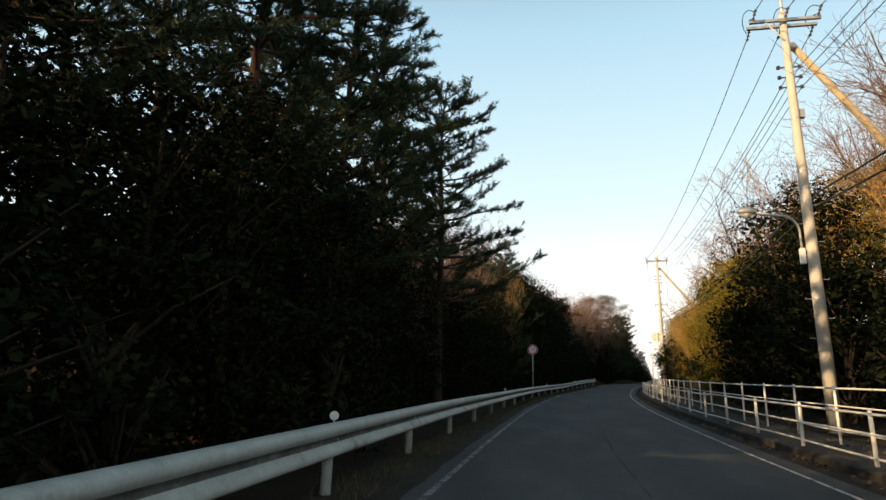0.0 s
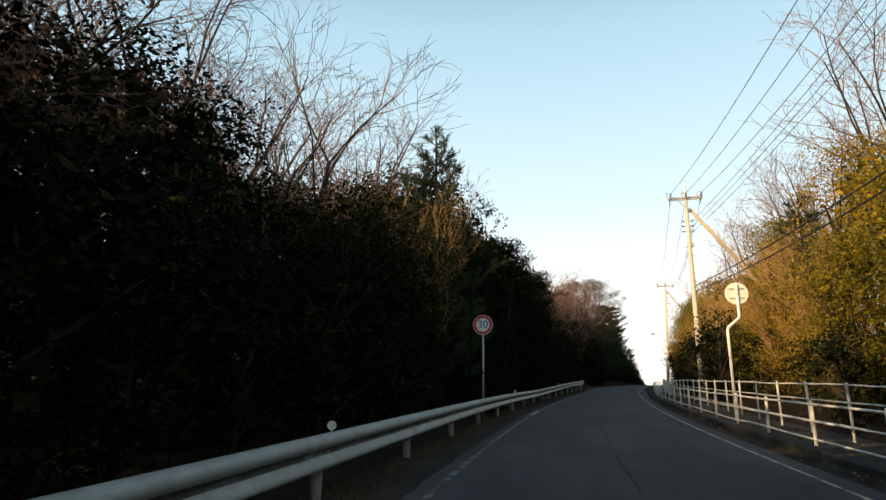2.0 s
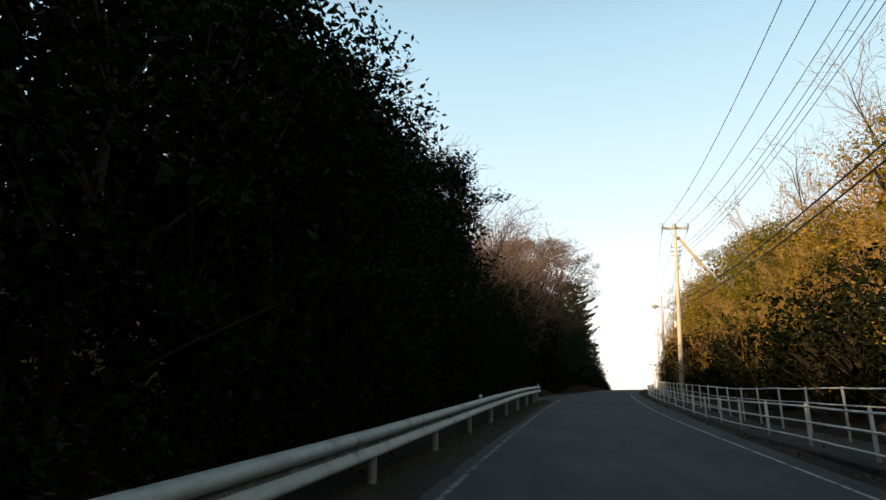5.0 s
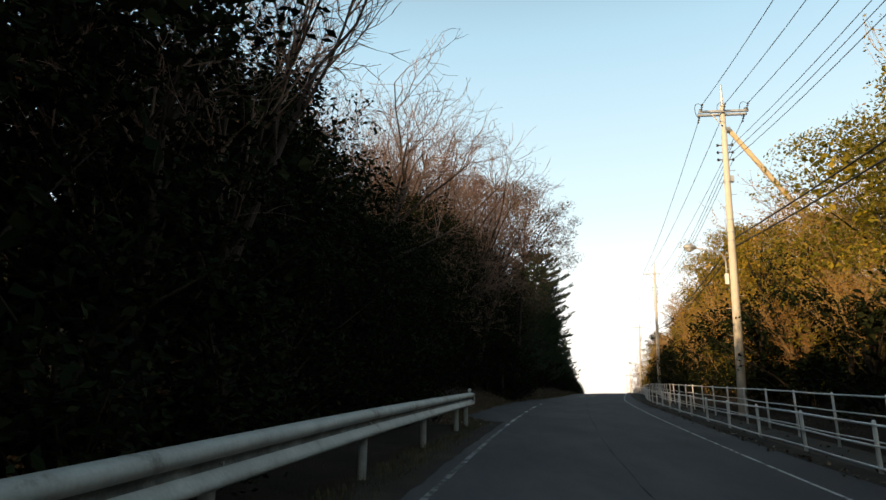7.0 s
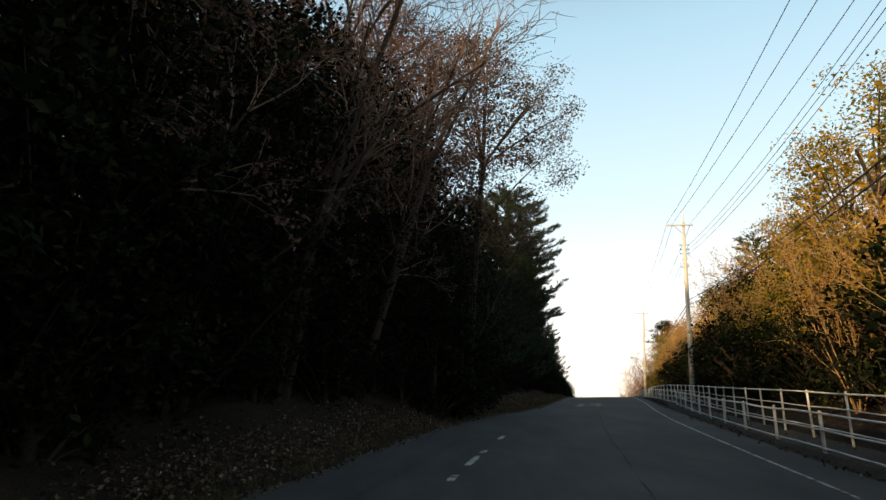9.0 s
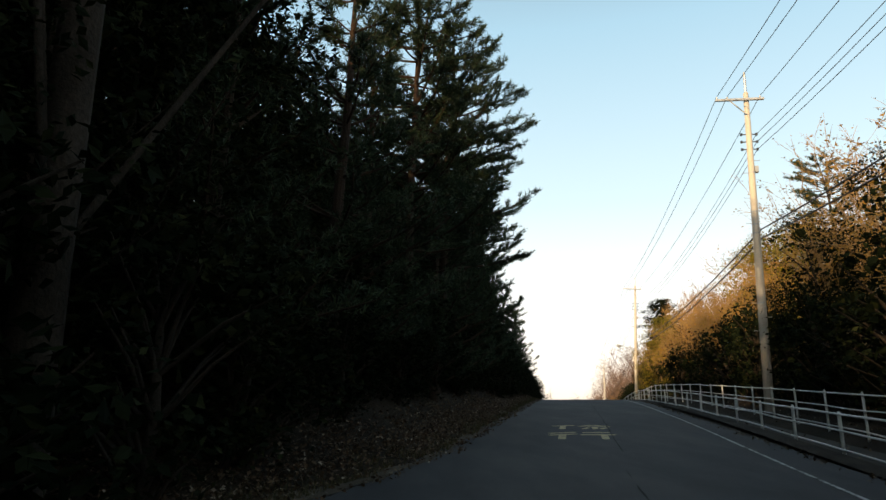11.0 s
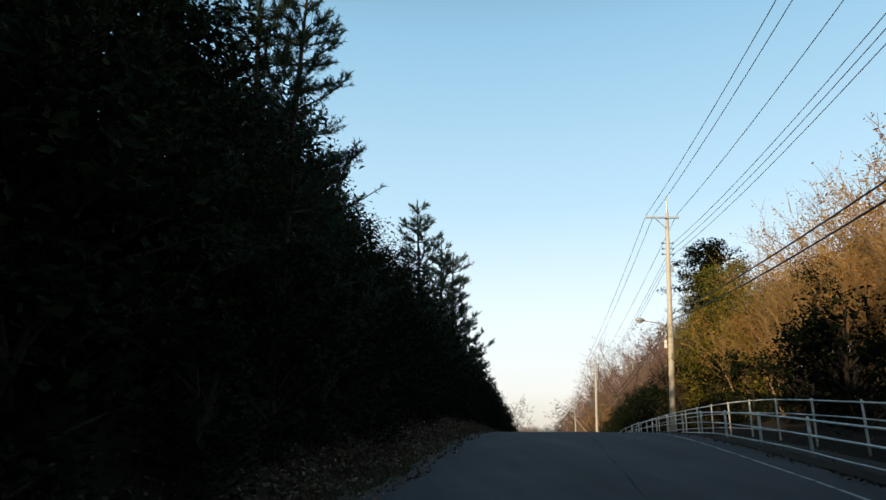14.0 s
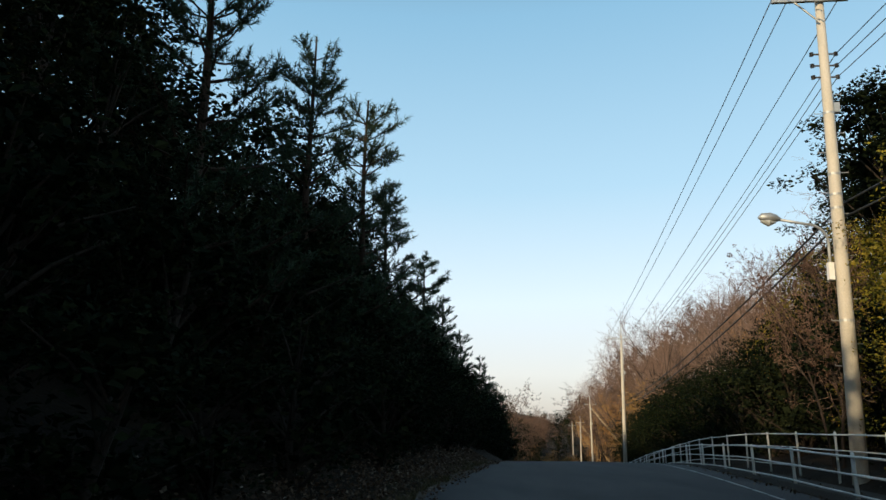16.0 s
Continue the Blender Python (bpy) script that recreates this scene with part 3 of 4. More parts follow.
back = thing("road_sign", stand(39.4, 4.45, 0.12), "round sign seen from behind on a cranked white pole", "road sign")
g = Geo()
add_tube(g, [(-0.20, 0, -0.2), (-0.20, 0, 2.35), (-0.18, 0, 2.43), (0.10, 0, 2.66), (0.13, 0, 2.74), (0.13, 0, 3.6)], 0.038, 10)
part("pole", g, white_steel, back, smooth=True)
part("plate", disc(Geo(), 0.30, 0.045, 0.06, 3.35), sign_back, back, "plain back of the round sign plate")
g = Geo()
add_box(g, (0.13, 0.03, 3.48), (0.4, 0.02, 0.04))
add_box(g, (0.13, 0.03, 3.22), (0.4, 0.02, 0.04))
part("bracket", g, galvanised, back)
for o in back.children:
    if o.name.startswith("plate"):
        o.matrix_basis = pose(0.13, 0, 0)


# ---- utility poles, lamps, wires ----
# s, lat, crossarm, lean outwards in degrees, height of the foot over the ground
POLES = [(-22.5, 5.9, "double", 0, 0), (16.4, 5.83, "double", 0, -0.15), (56.3, 5.75, "double", 0, 0.2), (94.5, 5.75, "double", 2.6, 0.27), (134.0, 6.12, "single", 2.2, 0.35),
         (172.2, 5.66, "single", 3.0, -0.03), (212.0, 5.0, "single", 1.5, 0), (254.0, 4.7, "double", 0, 0.6), (286.0, 4.2, "double", 1, 0), (320.0, 3.7, "double", 0, 0)]
ARM, LOW, TEL = 10.3, 8.75, 5.6


def insulator(g, x, y, z, dx=0.0, dy=0.0, dz=0.12, r=0.045):
    d = np.array([dx, dy, dz])
    p = np.array([x, y, z])
    for u in (0.15, 0.5, 0.85):
        add_tube(g, [p + d * (u - 0.13), p + d * u, p + d * (u + 0.1)], [r * 0.4, r, r * 0.4], 8)
    add_tube(g, [p, p + d], r * 0.35, 6)


def pole_parts(pole, style):
    g = Geo()
    add_tube(g, [(0, 0, -0.6), (0, 0, 3), (0, 0, 7), (0, 0, 10.6)], [0.150, 0.134, 0.110, 0.086], 16)
    part("shaft", g, pole_concrete, pole, smooth=True)
    g = Geo()
    add_tube(g, [(0, 0, 10.55), (0, 0, 11.4), (0, 0, 11.45)], [0.05, 0.035, 0.01], 8)
    part("top_spike", g, galvanised, pole, "thin steel spike on top")
    x0, x1 = (-0.85, 0.85) if style == "double" else (-1.05, 0.55)
    for y in ((-0.14, 0.14) if style == "double" else (-0.14,)):
        g = Geo()
        add_box(g, ((x0 + x1) / 2, y, ARM), (x1 - x0, 0.075, 0.075))
        part("crossarm", g, galvanised, pole, "galvanised steel crossarm")
    g = Geo()
    add_tube(g, [(x0 * 0.55, -0.14, ARM - 0.03), (-0.08, -0.14, ARM - 0.55)], 0.02, 6)
    part("arm_brace", g, galvanised, pole)
    xs = (x0 + 0.08, 0.0 if style == "double" else -0.62, x1 - 0.08)
    for x in xs:
        g = Geo()
        if style == "double":
            insulator(g, x, 0.20, ARM - 0.02, 0, 0.30, -0.12)
            insulator(g, x, -0.20, ARM + 0.02, 0, -0.30, 0.12)
        insulator(g, x, 0, ARM + 0.03, 0, 0, 0.16)
        part("insulator", g, porcelain if style == "double" else sign_white, pole)
        if style == "double":
            g = Geo()
            u = np.linspace(0, np.pi, 9)
            add_tube(g, np.stack([np.full(9, x) - 0.16 * np.sin(u), 0.45 * np.cos(u), ARM + 0.05 + 0.28 * np.sin(u)], 1), 0.011, 5)
            part("jumper", g, dark_rubber, pole, "black jumper wire loop")
    for k in range(3):
        z = LOW + 0.28 * (k - 1)
        for sgn in (1, -1):
            g = Geo()
            add_tube(g, [(0.10 * sgn, 0, z), (0.24 * sgn, 0, z)], 0.02, 6)
            insulator(g, 0.25 * sgn, 0, z - 0.05, 0, 0, 0.10, 0.048)
            part("low_insulator", g, porcelain, pole)
    for z in (7.6, 6.2, TEL + 0.15, TEL - 0.15, 3.1):
        g = Geo()
        r = 0.150 - 0.0062 * z + 0.007
        add_tube(g, [(0, 0, z - 0.025), (0, 0, z + 0.025)], r, 16)
        part("band", g, galvanised, pole)
    for k in range(14):
        z = 2.2 + 0.45 * k
        g = Geo()
        sgn = 1 if k % 2 else -1
        add_tube(g, [(0.10 * sgn, 0, z), (0.28 * sgn, 0, z), (0.28 * sgn, 0, z + 0.03)], 0.010, 5)
        part("step_bolt", g, galvanised, pole)
    g = Geo()
    add_box(g, (0.17, 0.05, 7.75), (0.12, 0.14, 0.22))
    part("junction_box", g, galvanised, pole)


_made = {}
for k, (s, lat, style, lean, foot_up) in enumerate(POLES):
    m = stand(s, lat, float(rise(s, lat)) + foot_up) @ pose(0, 0, 0, 0, lean, 0)
    if style not in _made:
        p = thing("utility_pole", m, "tall weathered concrete utility pole with steel crossarms and insulators" if style == "double" else "tall concrete utility pole with one offset steel crossarm", "utility pole", "poles along the road")
        pole_parts(p, style)
        _made[style] = p
    else:
        p = copy_thing(_made[style], m)
    if k in (1, 2, 3, 7, 8):
        st = thing("strut_pole", m, "slanting ochre strut pole propping the utility pole", "strut pole", "strut poles")
        g = Geo()
        add_tube(g, [(0.14, 0.1, 9.75), (2.1, 0.7, 7.35), (6.6, 2.0, 1.4)], [0.085, 0.095, 0.115], 12)
        part("shaft", g, brace_mat, st, smooth=True)
        g = Geo()
        add_tube(g, [(0.0, 0.0, 9.62), (0.2, 0.1, 9.66)], 0.11, 10)
        part("clamp", g, galvanised, st)

for k in (1, 3, 5):
    s, lat, style, lean, foot_up = POLES[k]
    lamp = thing("street_lamp", stand(s, lat, float(rise(s, lat)) + foot_up) @ pose(0, 0, 0, 0, lean, 0), "grey street lamp on a curved arm clamped to the pole", "street lamp", "street lamps")
    g = Geo()
    u = np.linspace(0, np.pi / 2, 8)
    pts = [(-0.24, -0.05, 3.95), (-0.24, -0.05, 4.55)] + [(-0.24 - 0.45 * (1 - math.cos(a)), -0.05 - 0.1 * math.sin(a), 4.65 + 0.42 * math.sin(a)) for a in u] + [(-1.25, -0.2, 5.15)]
    add_tube(g, pts, 0.028, 8)
    part("arm", g, galvanised, lamp, smooth=True)
    g = Geo()
    add_box(g, (-0.24, -0.05, 4.1), (0.11, 0.11, 0.36))
    part("gear_box", g, white_steel, lamp, "pale switch box")
    g = Geo()
    add_tube(g, [(-1.18, -0.19, 5.15), (-1.26, -0.2, 5.165), (-1.40, -0.22, 5.18), (-1.56, -0.24, 5.18), (-1.63, -0.25, 5.17)], [0.03, 0.075, 0.11, 0.085, 0.02], 12)
    head = part("head", g, galvanised, lamp, smooth=True)
    g = Geo()
    add_tube(g, [(-1.28, -0.2, 5.10), (-1.42, -0.22, 5.075), (-1.58, -0.24, 5.10)], [0.03, 0.085, 0.03], 12)
    part("lens", g, glass_lamp, head, "dull glass bowl")


def wire(a, b, sag, r, mat, label, category="overhead wire", n=18):
    u = np.linspace(0, 1, n)
    p = np.asarray(a)[None] * (1 - u[:, None]) + np.asarray(b)[None] * u[:, None]
    p[:, 2] -= 4 * sag * u * (1 - u)
    g = Geo()
    add_tube(g, p, r, 5)
    tagged(part("overhead_wire", g, mat, smooth=True), label, category, "wires between the poles")


def on_pole(k, x, y, z):
    s, lat, style, lean, foot_up = POLES[k]
    return np.array(stand(s, lat, float(rise(s, lat)) + foot_up) @ pose(0, 0, 0, 0, lean, 0) @ Vector((x, y, z)))


SAG = (1.0, 0.8, 0.95, 0.4, 0.6, 0.3, 0.3, 0.3, 0.3)
LOW_SAG = (0.6, 0.5, 1.0, 0.65, 0.75, 0.4, 0.3, 0.3, 0.3)
for k in range(len(POLES) - 1):
    a, b = POLES[k][2], POLES[k + 1][2]
    xa = (-0.77, 0.0, 0.77) if a == "double" else (-0.97, -0.62, 0.47)
    xb = (-0.77, 0.0, 0.77) if b == "double" else (-0.97, -0.62, 0.47)
    for i in range(3):
        wire(on_pole(k, xa[i], 0.48 if a == "double" else 0, ARM - 0.1 if a == "double" else ARM + 0.2), on_pole(k + 1, xb[i], -0.48 if b == "double" else 0, ARM + 0.12 if b == "double" else ARM + 0.2),
             SAG[k], 0.012, wire_metal, "thin dark power line hanging between utility poles")
        wire(on_pole(k, 0.25, 0, LOW + 0.28 * (i - 1)), on_pole(k + 1, 0.25, 0, LOW + 0.28 * (i - 1)), LOW_SAG[k], 0.010, wire_metal, "thin low-voltage line strung below the crossarms")
    for i in range(2):
        wire(on_pole(k, 0.17, 0.0, TEL - 0.3 * i), on_pole(k + 1, 0.17, 0.0, TEL - 0.3 * i), 0.45 + 0.05 * i, 0.024, dark_rubber, "thick black communication cable strung between poles", "cable")


# ---- plants ----
def rot_to(d):
    return np.array(Vector(d).to_track_quat("Z", "Y").to_matrix())


def leaves(rng, centres, size, flat=0.5, aspect=0.45):
    """Pointed folded leaves at the centres: two triangles each."""
    n = len(centres)
    d = rng.normal(size=(n, 3))
    d[:, 2] *= 0.6
    d /= np.linalg.norm(d, axis=1)[:, None]
    nrm = rng.normal(size=(n, 3)) * (1 - flat) + np.array([0, 0, 1.0]) * flat
    w = np.cross(d, nrm)
    w /= np.linalg.norm(w, axis=1)[:, None] + 1e-9
    up_ = np.cross(w, d)
    L = size * rng.uniform(0.65, 1.3, (n, 1))
    W = L * aspect
    v = np.stack([centres - d * L * 0.5, centres + w * W * 0.5 + up_ * W * 0.12, centres + d * L * 0.5, centres - w * W * 0.5 + up_ * W * 0.12], 1).reshape(-1, 3)
    k = np.arange(n)[:, None] * 4
    return v, np.concatenate([k + [[0, 1, 2]], k + [[0, 2, 3]]])


def bough(rng, p, d, length, r0, r1, n=4, bend=0.25, lift=0.0):
    pts = [np.array(p, float)]
    d = np.array(d, float)
    for _ in range(n):
        d = d + rng.normal(0, bend, 3) * 0.6 + np.array([0, 0, lift])
        d /= np.linalg.norm(d)
        pts.append(pts[-1] + d * length / n)
    return np.array(pts), np.linspace(r0, r1, n + 1)


def side_dir(rng, d, spread):
    d = np.asarray(d, float) / np.linalg.norm(d)
    q = rng.normal(size=3)
    q -= d * (q @ d)
    q /= np.linalg.norm(q)
    return d * math.cos(spread) + q * math.sin(spread)


def branching(rng, wood, p, d, length, r, level, spec, tips, bend=0.15):
    """Limbs that fork again and again; wood: (limbs, twigs); spec: per level (children, spread, ratio, lift)."""
    last = level == len(spec) - 1
    n = (2 if bend > 0.2 else 1) if last else (5 if bend > 0.2 else 4, 4, 3, 2)[min(level, 3)]
    pts, rad = bough(rng, p, d, length, r, r * 0.45, n, bend * (0.35, 0.6, 1, 1, 1)[level], spec[level][3])
    add_tube(wood[level > 1], pts, rad, (8, 6, 4, 3, 3, 3)[level], False)
    if last:
        tips.append((pts[-1], pts[-1] - pts[-2]))
        return
    kids, spread, ratio, _ = spec[level]
    for k in range(kids):
        u = rng.uniform(0.3, 1.0) if k else 1.0
        i = min(int(u * n), n - 1)
        q = pts[i] + (pts[i + 1] - pts[i]) * (u * n - i)
        branching(rng, wood, q, side_dir(rng, pts[i + 1] - pts[i], rng.uniform(0.5, 1.2) * spread), length * ratio * rng.uniform(0.7, 1.15), max(r * 0.5 * (1.1 - 0.4 * u), 0.007), level + 1, spec, tips, bend)


def bare_tree(seed, height, leafy=0, wide=0.48):
    rng = np.random.default_rng(seed)
    t = thing("bare_tree", Matrix.Identity(4), "half-bare tree with withered pinkish-brown leaves" if leafy else "leafless deciduous tree with pinkish-brown fine twigs", "tree")
    wood, tips = (Geo(), Geo()), []
    for k in range(3):
        a = 2.1 * k + rng.uniform(0, 1)
        branching(rng, wood, (0.25 * math.cos(a), 0.25 * math.sin(a), -0.3), (0.2 * math.cos(a), 0.2 * math.sin(a), 1), height * 0.6, 0.085, 0,
                  [(8, 1.2 * wide, 0.45, 0.07), (6, 0.68, 0.46, 0.05), (4, 0.7, 0.5, 0.02), (2, 0.65, 0.7, 0.0), (0, 0, 0, -0.03)], tips, 0.32)
    part("trunk", wood[0], limb_bark, t)
    part("crown", wood[1], twig_bark, t, "fine bare twigs")
    if leafy:
        c = np.array([q - d * rng.uniform(0, 1) + rng.normal(0, 0.05, 3) for q, d in tips for _ in range(leafy)])
        part("foliage", Geo().add(*leaves(rng, c, 0.095, 0.3, 0.55)), brown_leaf, t, "thin cover of withered brown leaves")
    return t


def clumps(rng, height, radius, low, count, per, spread, belly=0.38):
    """Leaf places in uneven clumps over a domed crown, denser outside."""
    z = rng.uniform(0, 1, count) ** 0.85
    a = rng.uniform(0, 2 * np.pi, count)
    r = rng.uniform(0, 1, count) ** 0.5
    full = np.sqrt(np.clip(1 - (np.maximum(z - belly, 0) / (1.04 - belly)) ** 2.2, 0.02, 1)) * np.clip(0.55 + 1.2 * z, 0, 1)
    wob = np.array([0.86 + 0.42 * noise.noise(Vector((math.cos(q) * 1.6, math.sin(q) * 1.6, w * 4 + radius * 3))) for q, w in zip(a, z)])
    c = np.stack([np.cos(a) * r * radius * full * wob, np.sin(a) * r * radius * full * wob, low + z * (height - low) * (0.93 + 0.07 * wob)], 1)
    q = rng.normal(0, 1, (count, per, 3))
    q *= rng.uniform(0, 1, (count, per, 1)) ** 0.45 / np.linalg.norm(q, axis=2, keepdims=True)
    return c, (c[:, None] + q * spread * rng.uniform(1.1, 1.9, (count, 1, 1)) * np.array([1, 1, 0.62])).reshape(-1, 3)


def leafy_tree(name, label, seed, height, radius, low, count, per, size, mat, spread=0.33, category="tree", flat=0.45, core=800, deep=0.0):
    rng = np.random.default_rng(seed)
    t = thing(name, Matrix.Identity(4), label, category)
    wood = Geo()
    pts, rad = bough(rng, (0, 0, -0.3), (0, 0, 1), height * 0.8, 0.05 + height * 0.012, 0.03, 5, 0.1)
    add_tube(wood, pts, rad, 8, False)
    c, lv = clumps(rng, height, radius, low, count, per, spread)
    for q in c[:: max(1, count // 22)]:
        u = np.clip((q[2] - 0.15 * height) / height, 0.08, 0.75)
        i = min(int(u * 6), 4)
        a = pts[i]
        mid = (a + q) / 2 + np.array([0, 0, 0.1])
        add_tube(wood, [a, mid, q], [0.035, 0.022, 0.008], 4, False)
    part("trunk", wood, bark, t, smooth=True)
    g = Geo().add(*leaves(rng, lv, size, flat, 0.5))
    mid = np.array([0, 0, 0.5 * (low + height)])
    inner = mid + (c[rng.integers(0, count, core)] - mid) * np.array([0.66, 0.66, 0.84]) + np.clip(rng.normal(0, spread * 0.5, (core, 3)), -0.6 * spread, 0.6 * spread)
    g.add(*leaves(rng, inner, deep or size * 1.1 + 0.035 * radius, 0.3, 0.75))
    part("crown", g, mat, t)
    return t


def tufts(rng, tips, needles, length, width=0.018):
    n = len(tips)
    p = np.repeat(np.array([q for q, _ in tips]), needles, 0)
    ax = np.array([d / (np.linalg.norm(d) + 1e-9) for _, d in tips])
    ax = np.repeat(ax, needles, 0)
    d = rng.normal(size=p.shape)
    d /= np.linalg.norm(d, axis=1)[:, None]
    d = d * 0.85 + ax * 0.75
    d /= np.linalg.norm(d, axis=1)[:, None]
    p = p - ax * rng.uniform(0, 0.22, (len(p), 1))
    w = np.cross(d, rng.normal(size=p.shape))
    w /= np.linalg.norm(w, axis=1)[:, None]
    L = length * rng.uniform(0.7, 1.2, (len(p), 1))
    v = np.stack([p - w * width / 2, p + w * width / 2, p + d * L], 1).reshape(-1, 3)
    return v, np.arange(len(v)).reshape(-1, 3)


def pine(seed, height, reach, low, whorls, young=False):
    rng = np.random.default_rng(seed)
    t = thing("pine_tree", Matrix.Identity(4), "young green pine with upturned needle shoots" if young else "tall dark green pine with reddish upper trunk", "tree")
    wood, tips = Geo(), []
    pts, rad = bough(rng, (0, 0, -0.3), (0, 0, 1), height + 0.3, 0.05 + 0.011 * height, 0.02, 9, 0.05 if young else 0.09, 0.25)
    pts[:, 2] *= (height + 0.0) / pts[-1, 2]
    add_tube(wood, pts, rad, 10, False)
    tips.append((pts[-1], np.array([0, 0, 1.0])))
    for w in range(whorls):
        u = low + (0.97 - low) * (w + rng.uniform(-0.3, 0.3)) / whorls
        u = min(max(u, low), 0.97)
        i = min(int(u * 9), 8)
        q = pts[i] + (pts[i + 1] - pts[i]) * (u * 9 - i)
        long = reach * ((1 - u) / (1 - low)) ** (0.8 if young else 0.5) * rng.uniform(0.75, 1.1) + 0.3
        a0 = rng.uniform(0, 6.28)
        for b in range(5):
            a = a0 + b * 1.257 + rng.normal(0, 0.25)
            if rng.uniform() < 0.12:
                continue
            L = long * rng.uniform(0.7, 1.15)
            d = (math.cos(a), math.sin(a), 0.35 if young else 0.12)
            bp, br_ = bough(rng, q, d, L, 0.012 + 0.012 * L, 0.008, 5, 0.16, 0.07)
            add_tube(wood, bp, br_, 4, False)
            subs = 5 + int(L * (4.0 if young else 9.0))
            for k in range(subs):
                v = rng.uniform(0.3, 1.0)
                j = min(int(v * 5), 4)
                st = bp[j] + (bp[j + 1] - bp[j]) * (v * 5 - j)
                sd = side_dir(rng, bp[j + 1] - bp[j], 0.8)
                sd[2] = abs(sd[2]) * 0.5 + (0.45 if young else 0.3)
                l2 = rng.uniform(0.2, 0.55) * (1.15 - 0.4 * v)
                e = st + sd / np.linalg.norm(sd) * l2
                add_tube(wood, [st, e], [0.008, 0.004], 3, False)
                tips.append((e, sd))
                tips.append(((st + e) / 2 + rng.normal(0, 0.05, 3), sd))
            tips.append((bp[-1], bp[-1] - bp[-2] + np.array([0, 0, 0.1])))
    part("trunk", wood, pine_bark, t, "reddish-brown pine bark")
    part("crown", Geo().add(*tufts(rng, tips, 20, 0.135, 0.022)), needle_leaf, t, "dark green needle tufts")
    return t


def thicket(seed, height, radius):
    """Golden brush: upright fine stems with thin withered leaves."""
    rng = np.random.default_rng(seed)
    t = thing("autumn_brush", Matrix.Identity(4), "golden-orange withered brush of fine upright stems", "shrub")
    wood, tips = (Geo(), Geo()), []
    for k in range(7):
        a, r = 0.9 * k + rng.uniform(-0.3, 0.3), radius * rng.uniform(0.05, 0.22)
        branching(rng, wood, (0.06 * math.cos(a), 0.06 * math.sin(a), -0.2), (r * math.cos(a), r * math.sin(a), 1), height * rng.uniform(0.42, 0.55), 0.023, 0,
                  [(7, 0.38, 0.5, 0.06), (6, 0.45, 0.48, 0.06), (3, 0.5, 0.6, 0.04), (0, 0, 0, 0.02)], tips, 0.19)
    part("trunk", wood[0], gold_bark, t, "tawny stems")
    part("crown", wood[1], gold_bark, t, "tawny fine twigs")
    c = np.array([q - d * rng.uniform(0.0, 1.4) + rng.normal(0, 0.07, 3) for q, d in tips for _ in range(4)])
    part("foliage", Geo().add(*leaves(rng, c, 0.09, 0.3, 0.5)), autumn_leaf, t, "thin orange-brown withered leaves")
    return t


PINES = [pine(11, 13.5, 3.6, 0.34, 19), pine(12, 12.5, 3.4, 0.32, 18)]
YOUNG = [pine(21, 9.5, 2.6, 0.10, 17, True), pine(22, 8.0, 2.3, 0.08, 15, True)]
BARE = [bare_tree(31, 10), bare_tree(32, 11)]
BROWN = [bare_tree(41, 11, 11, 0.6)]
ROUND = [leafy_tree("withered_tree", "tree with a round crown of withered pinkish-brown leaves", 47, 11.0, 3.9, 4.2, 260, 130, 0.085, brown_leaf, 0.40, core=2600, deep=0.13)]
DARK = [leafy_tree("evergreen_tree", "dense dark green broadleaf evergreen tree", 51, 8.0, 2.9, 0.2, 190, 34, 0.125, shade_dark_leaf, 0.33),
        leafy_tree("evergreen_tree", "dense dark green broadleaf evergreen tree", 52, 8.0, 2.8, 0.2, 180, 34, 0.12, shade_dark_leaf, 0.32)]
BACK = [leafy_tree("evergreen_tree", "dark green evergreen tree deep in the wood", 55, 11.0, 3.3, 0.2, 150, 17, 0.19, shade_dark_leaf, 0.42, core=1500, deep=0.24)]
MID = [leafy_tree("evergreen_tree", "dark green evergreen tree inside the wood", 54, 8.0, 3.0, 0.2, 130, 20, 0.17, shade_dark_leaf, 0.36, core=2200, deep=0.19)]
DOME = [leafy_tree("evergreen_tree", "evergreen tree with a round dark crown on a bare trunk", 58, 10.4, 2.3, 6.0, 150, 64, 0.13, shade_dark_leaf, 0.30, core=1100)]
OLIVE = [leafy_tree("broadleaf_tree", "olive-green broadleaf tree lit by the low sun", 61, 7.4, 2.7, 0.1, 150, 78, 0.092, olive_leaf, 0.40),
         leafy_tree("broadleaf_tree", "yellow-green bushy tree lit by the low sun", 62, 6.6, 2.5, 0.2, 140, 76, 0.09, olive_leaf, 0.38)]
GOLD = [thicket(71, 7.5, 2.2), thicket(72, 8.5, 2.4)]
BUSH = [leafy_tree("bush", "low dark green undergrowth bush", 81, 2.4, 1.5, 0.0, 54, 26, 0.12, shade_dark_leaf, 0.26, "bush", core=300),
        leafy_tree("bush", "low dark green undergrowth bush", 82, 3.1, 1.6, 0.0, 58, 26, 0.125, shade_dark_leaf, 0.28, "bush", core=320)]
_deep = []
_rng = np.random.default_rng(5)


def jig(s, n=0):
    """A fixed chance number between -1 and 1 for each place."""
    return random.Random(int(s * 10) * 31 + n).uniform(-1, 1)


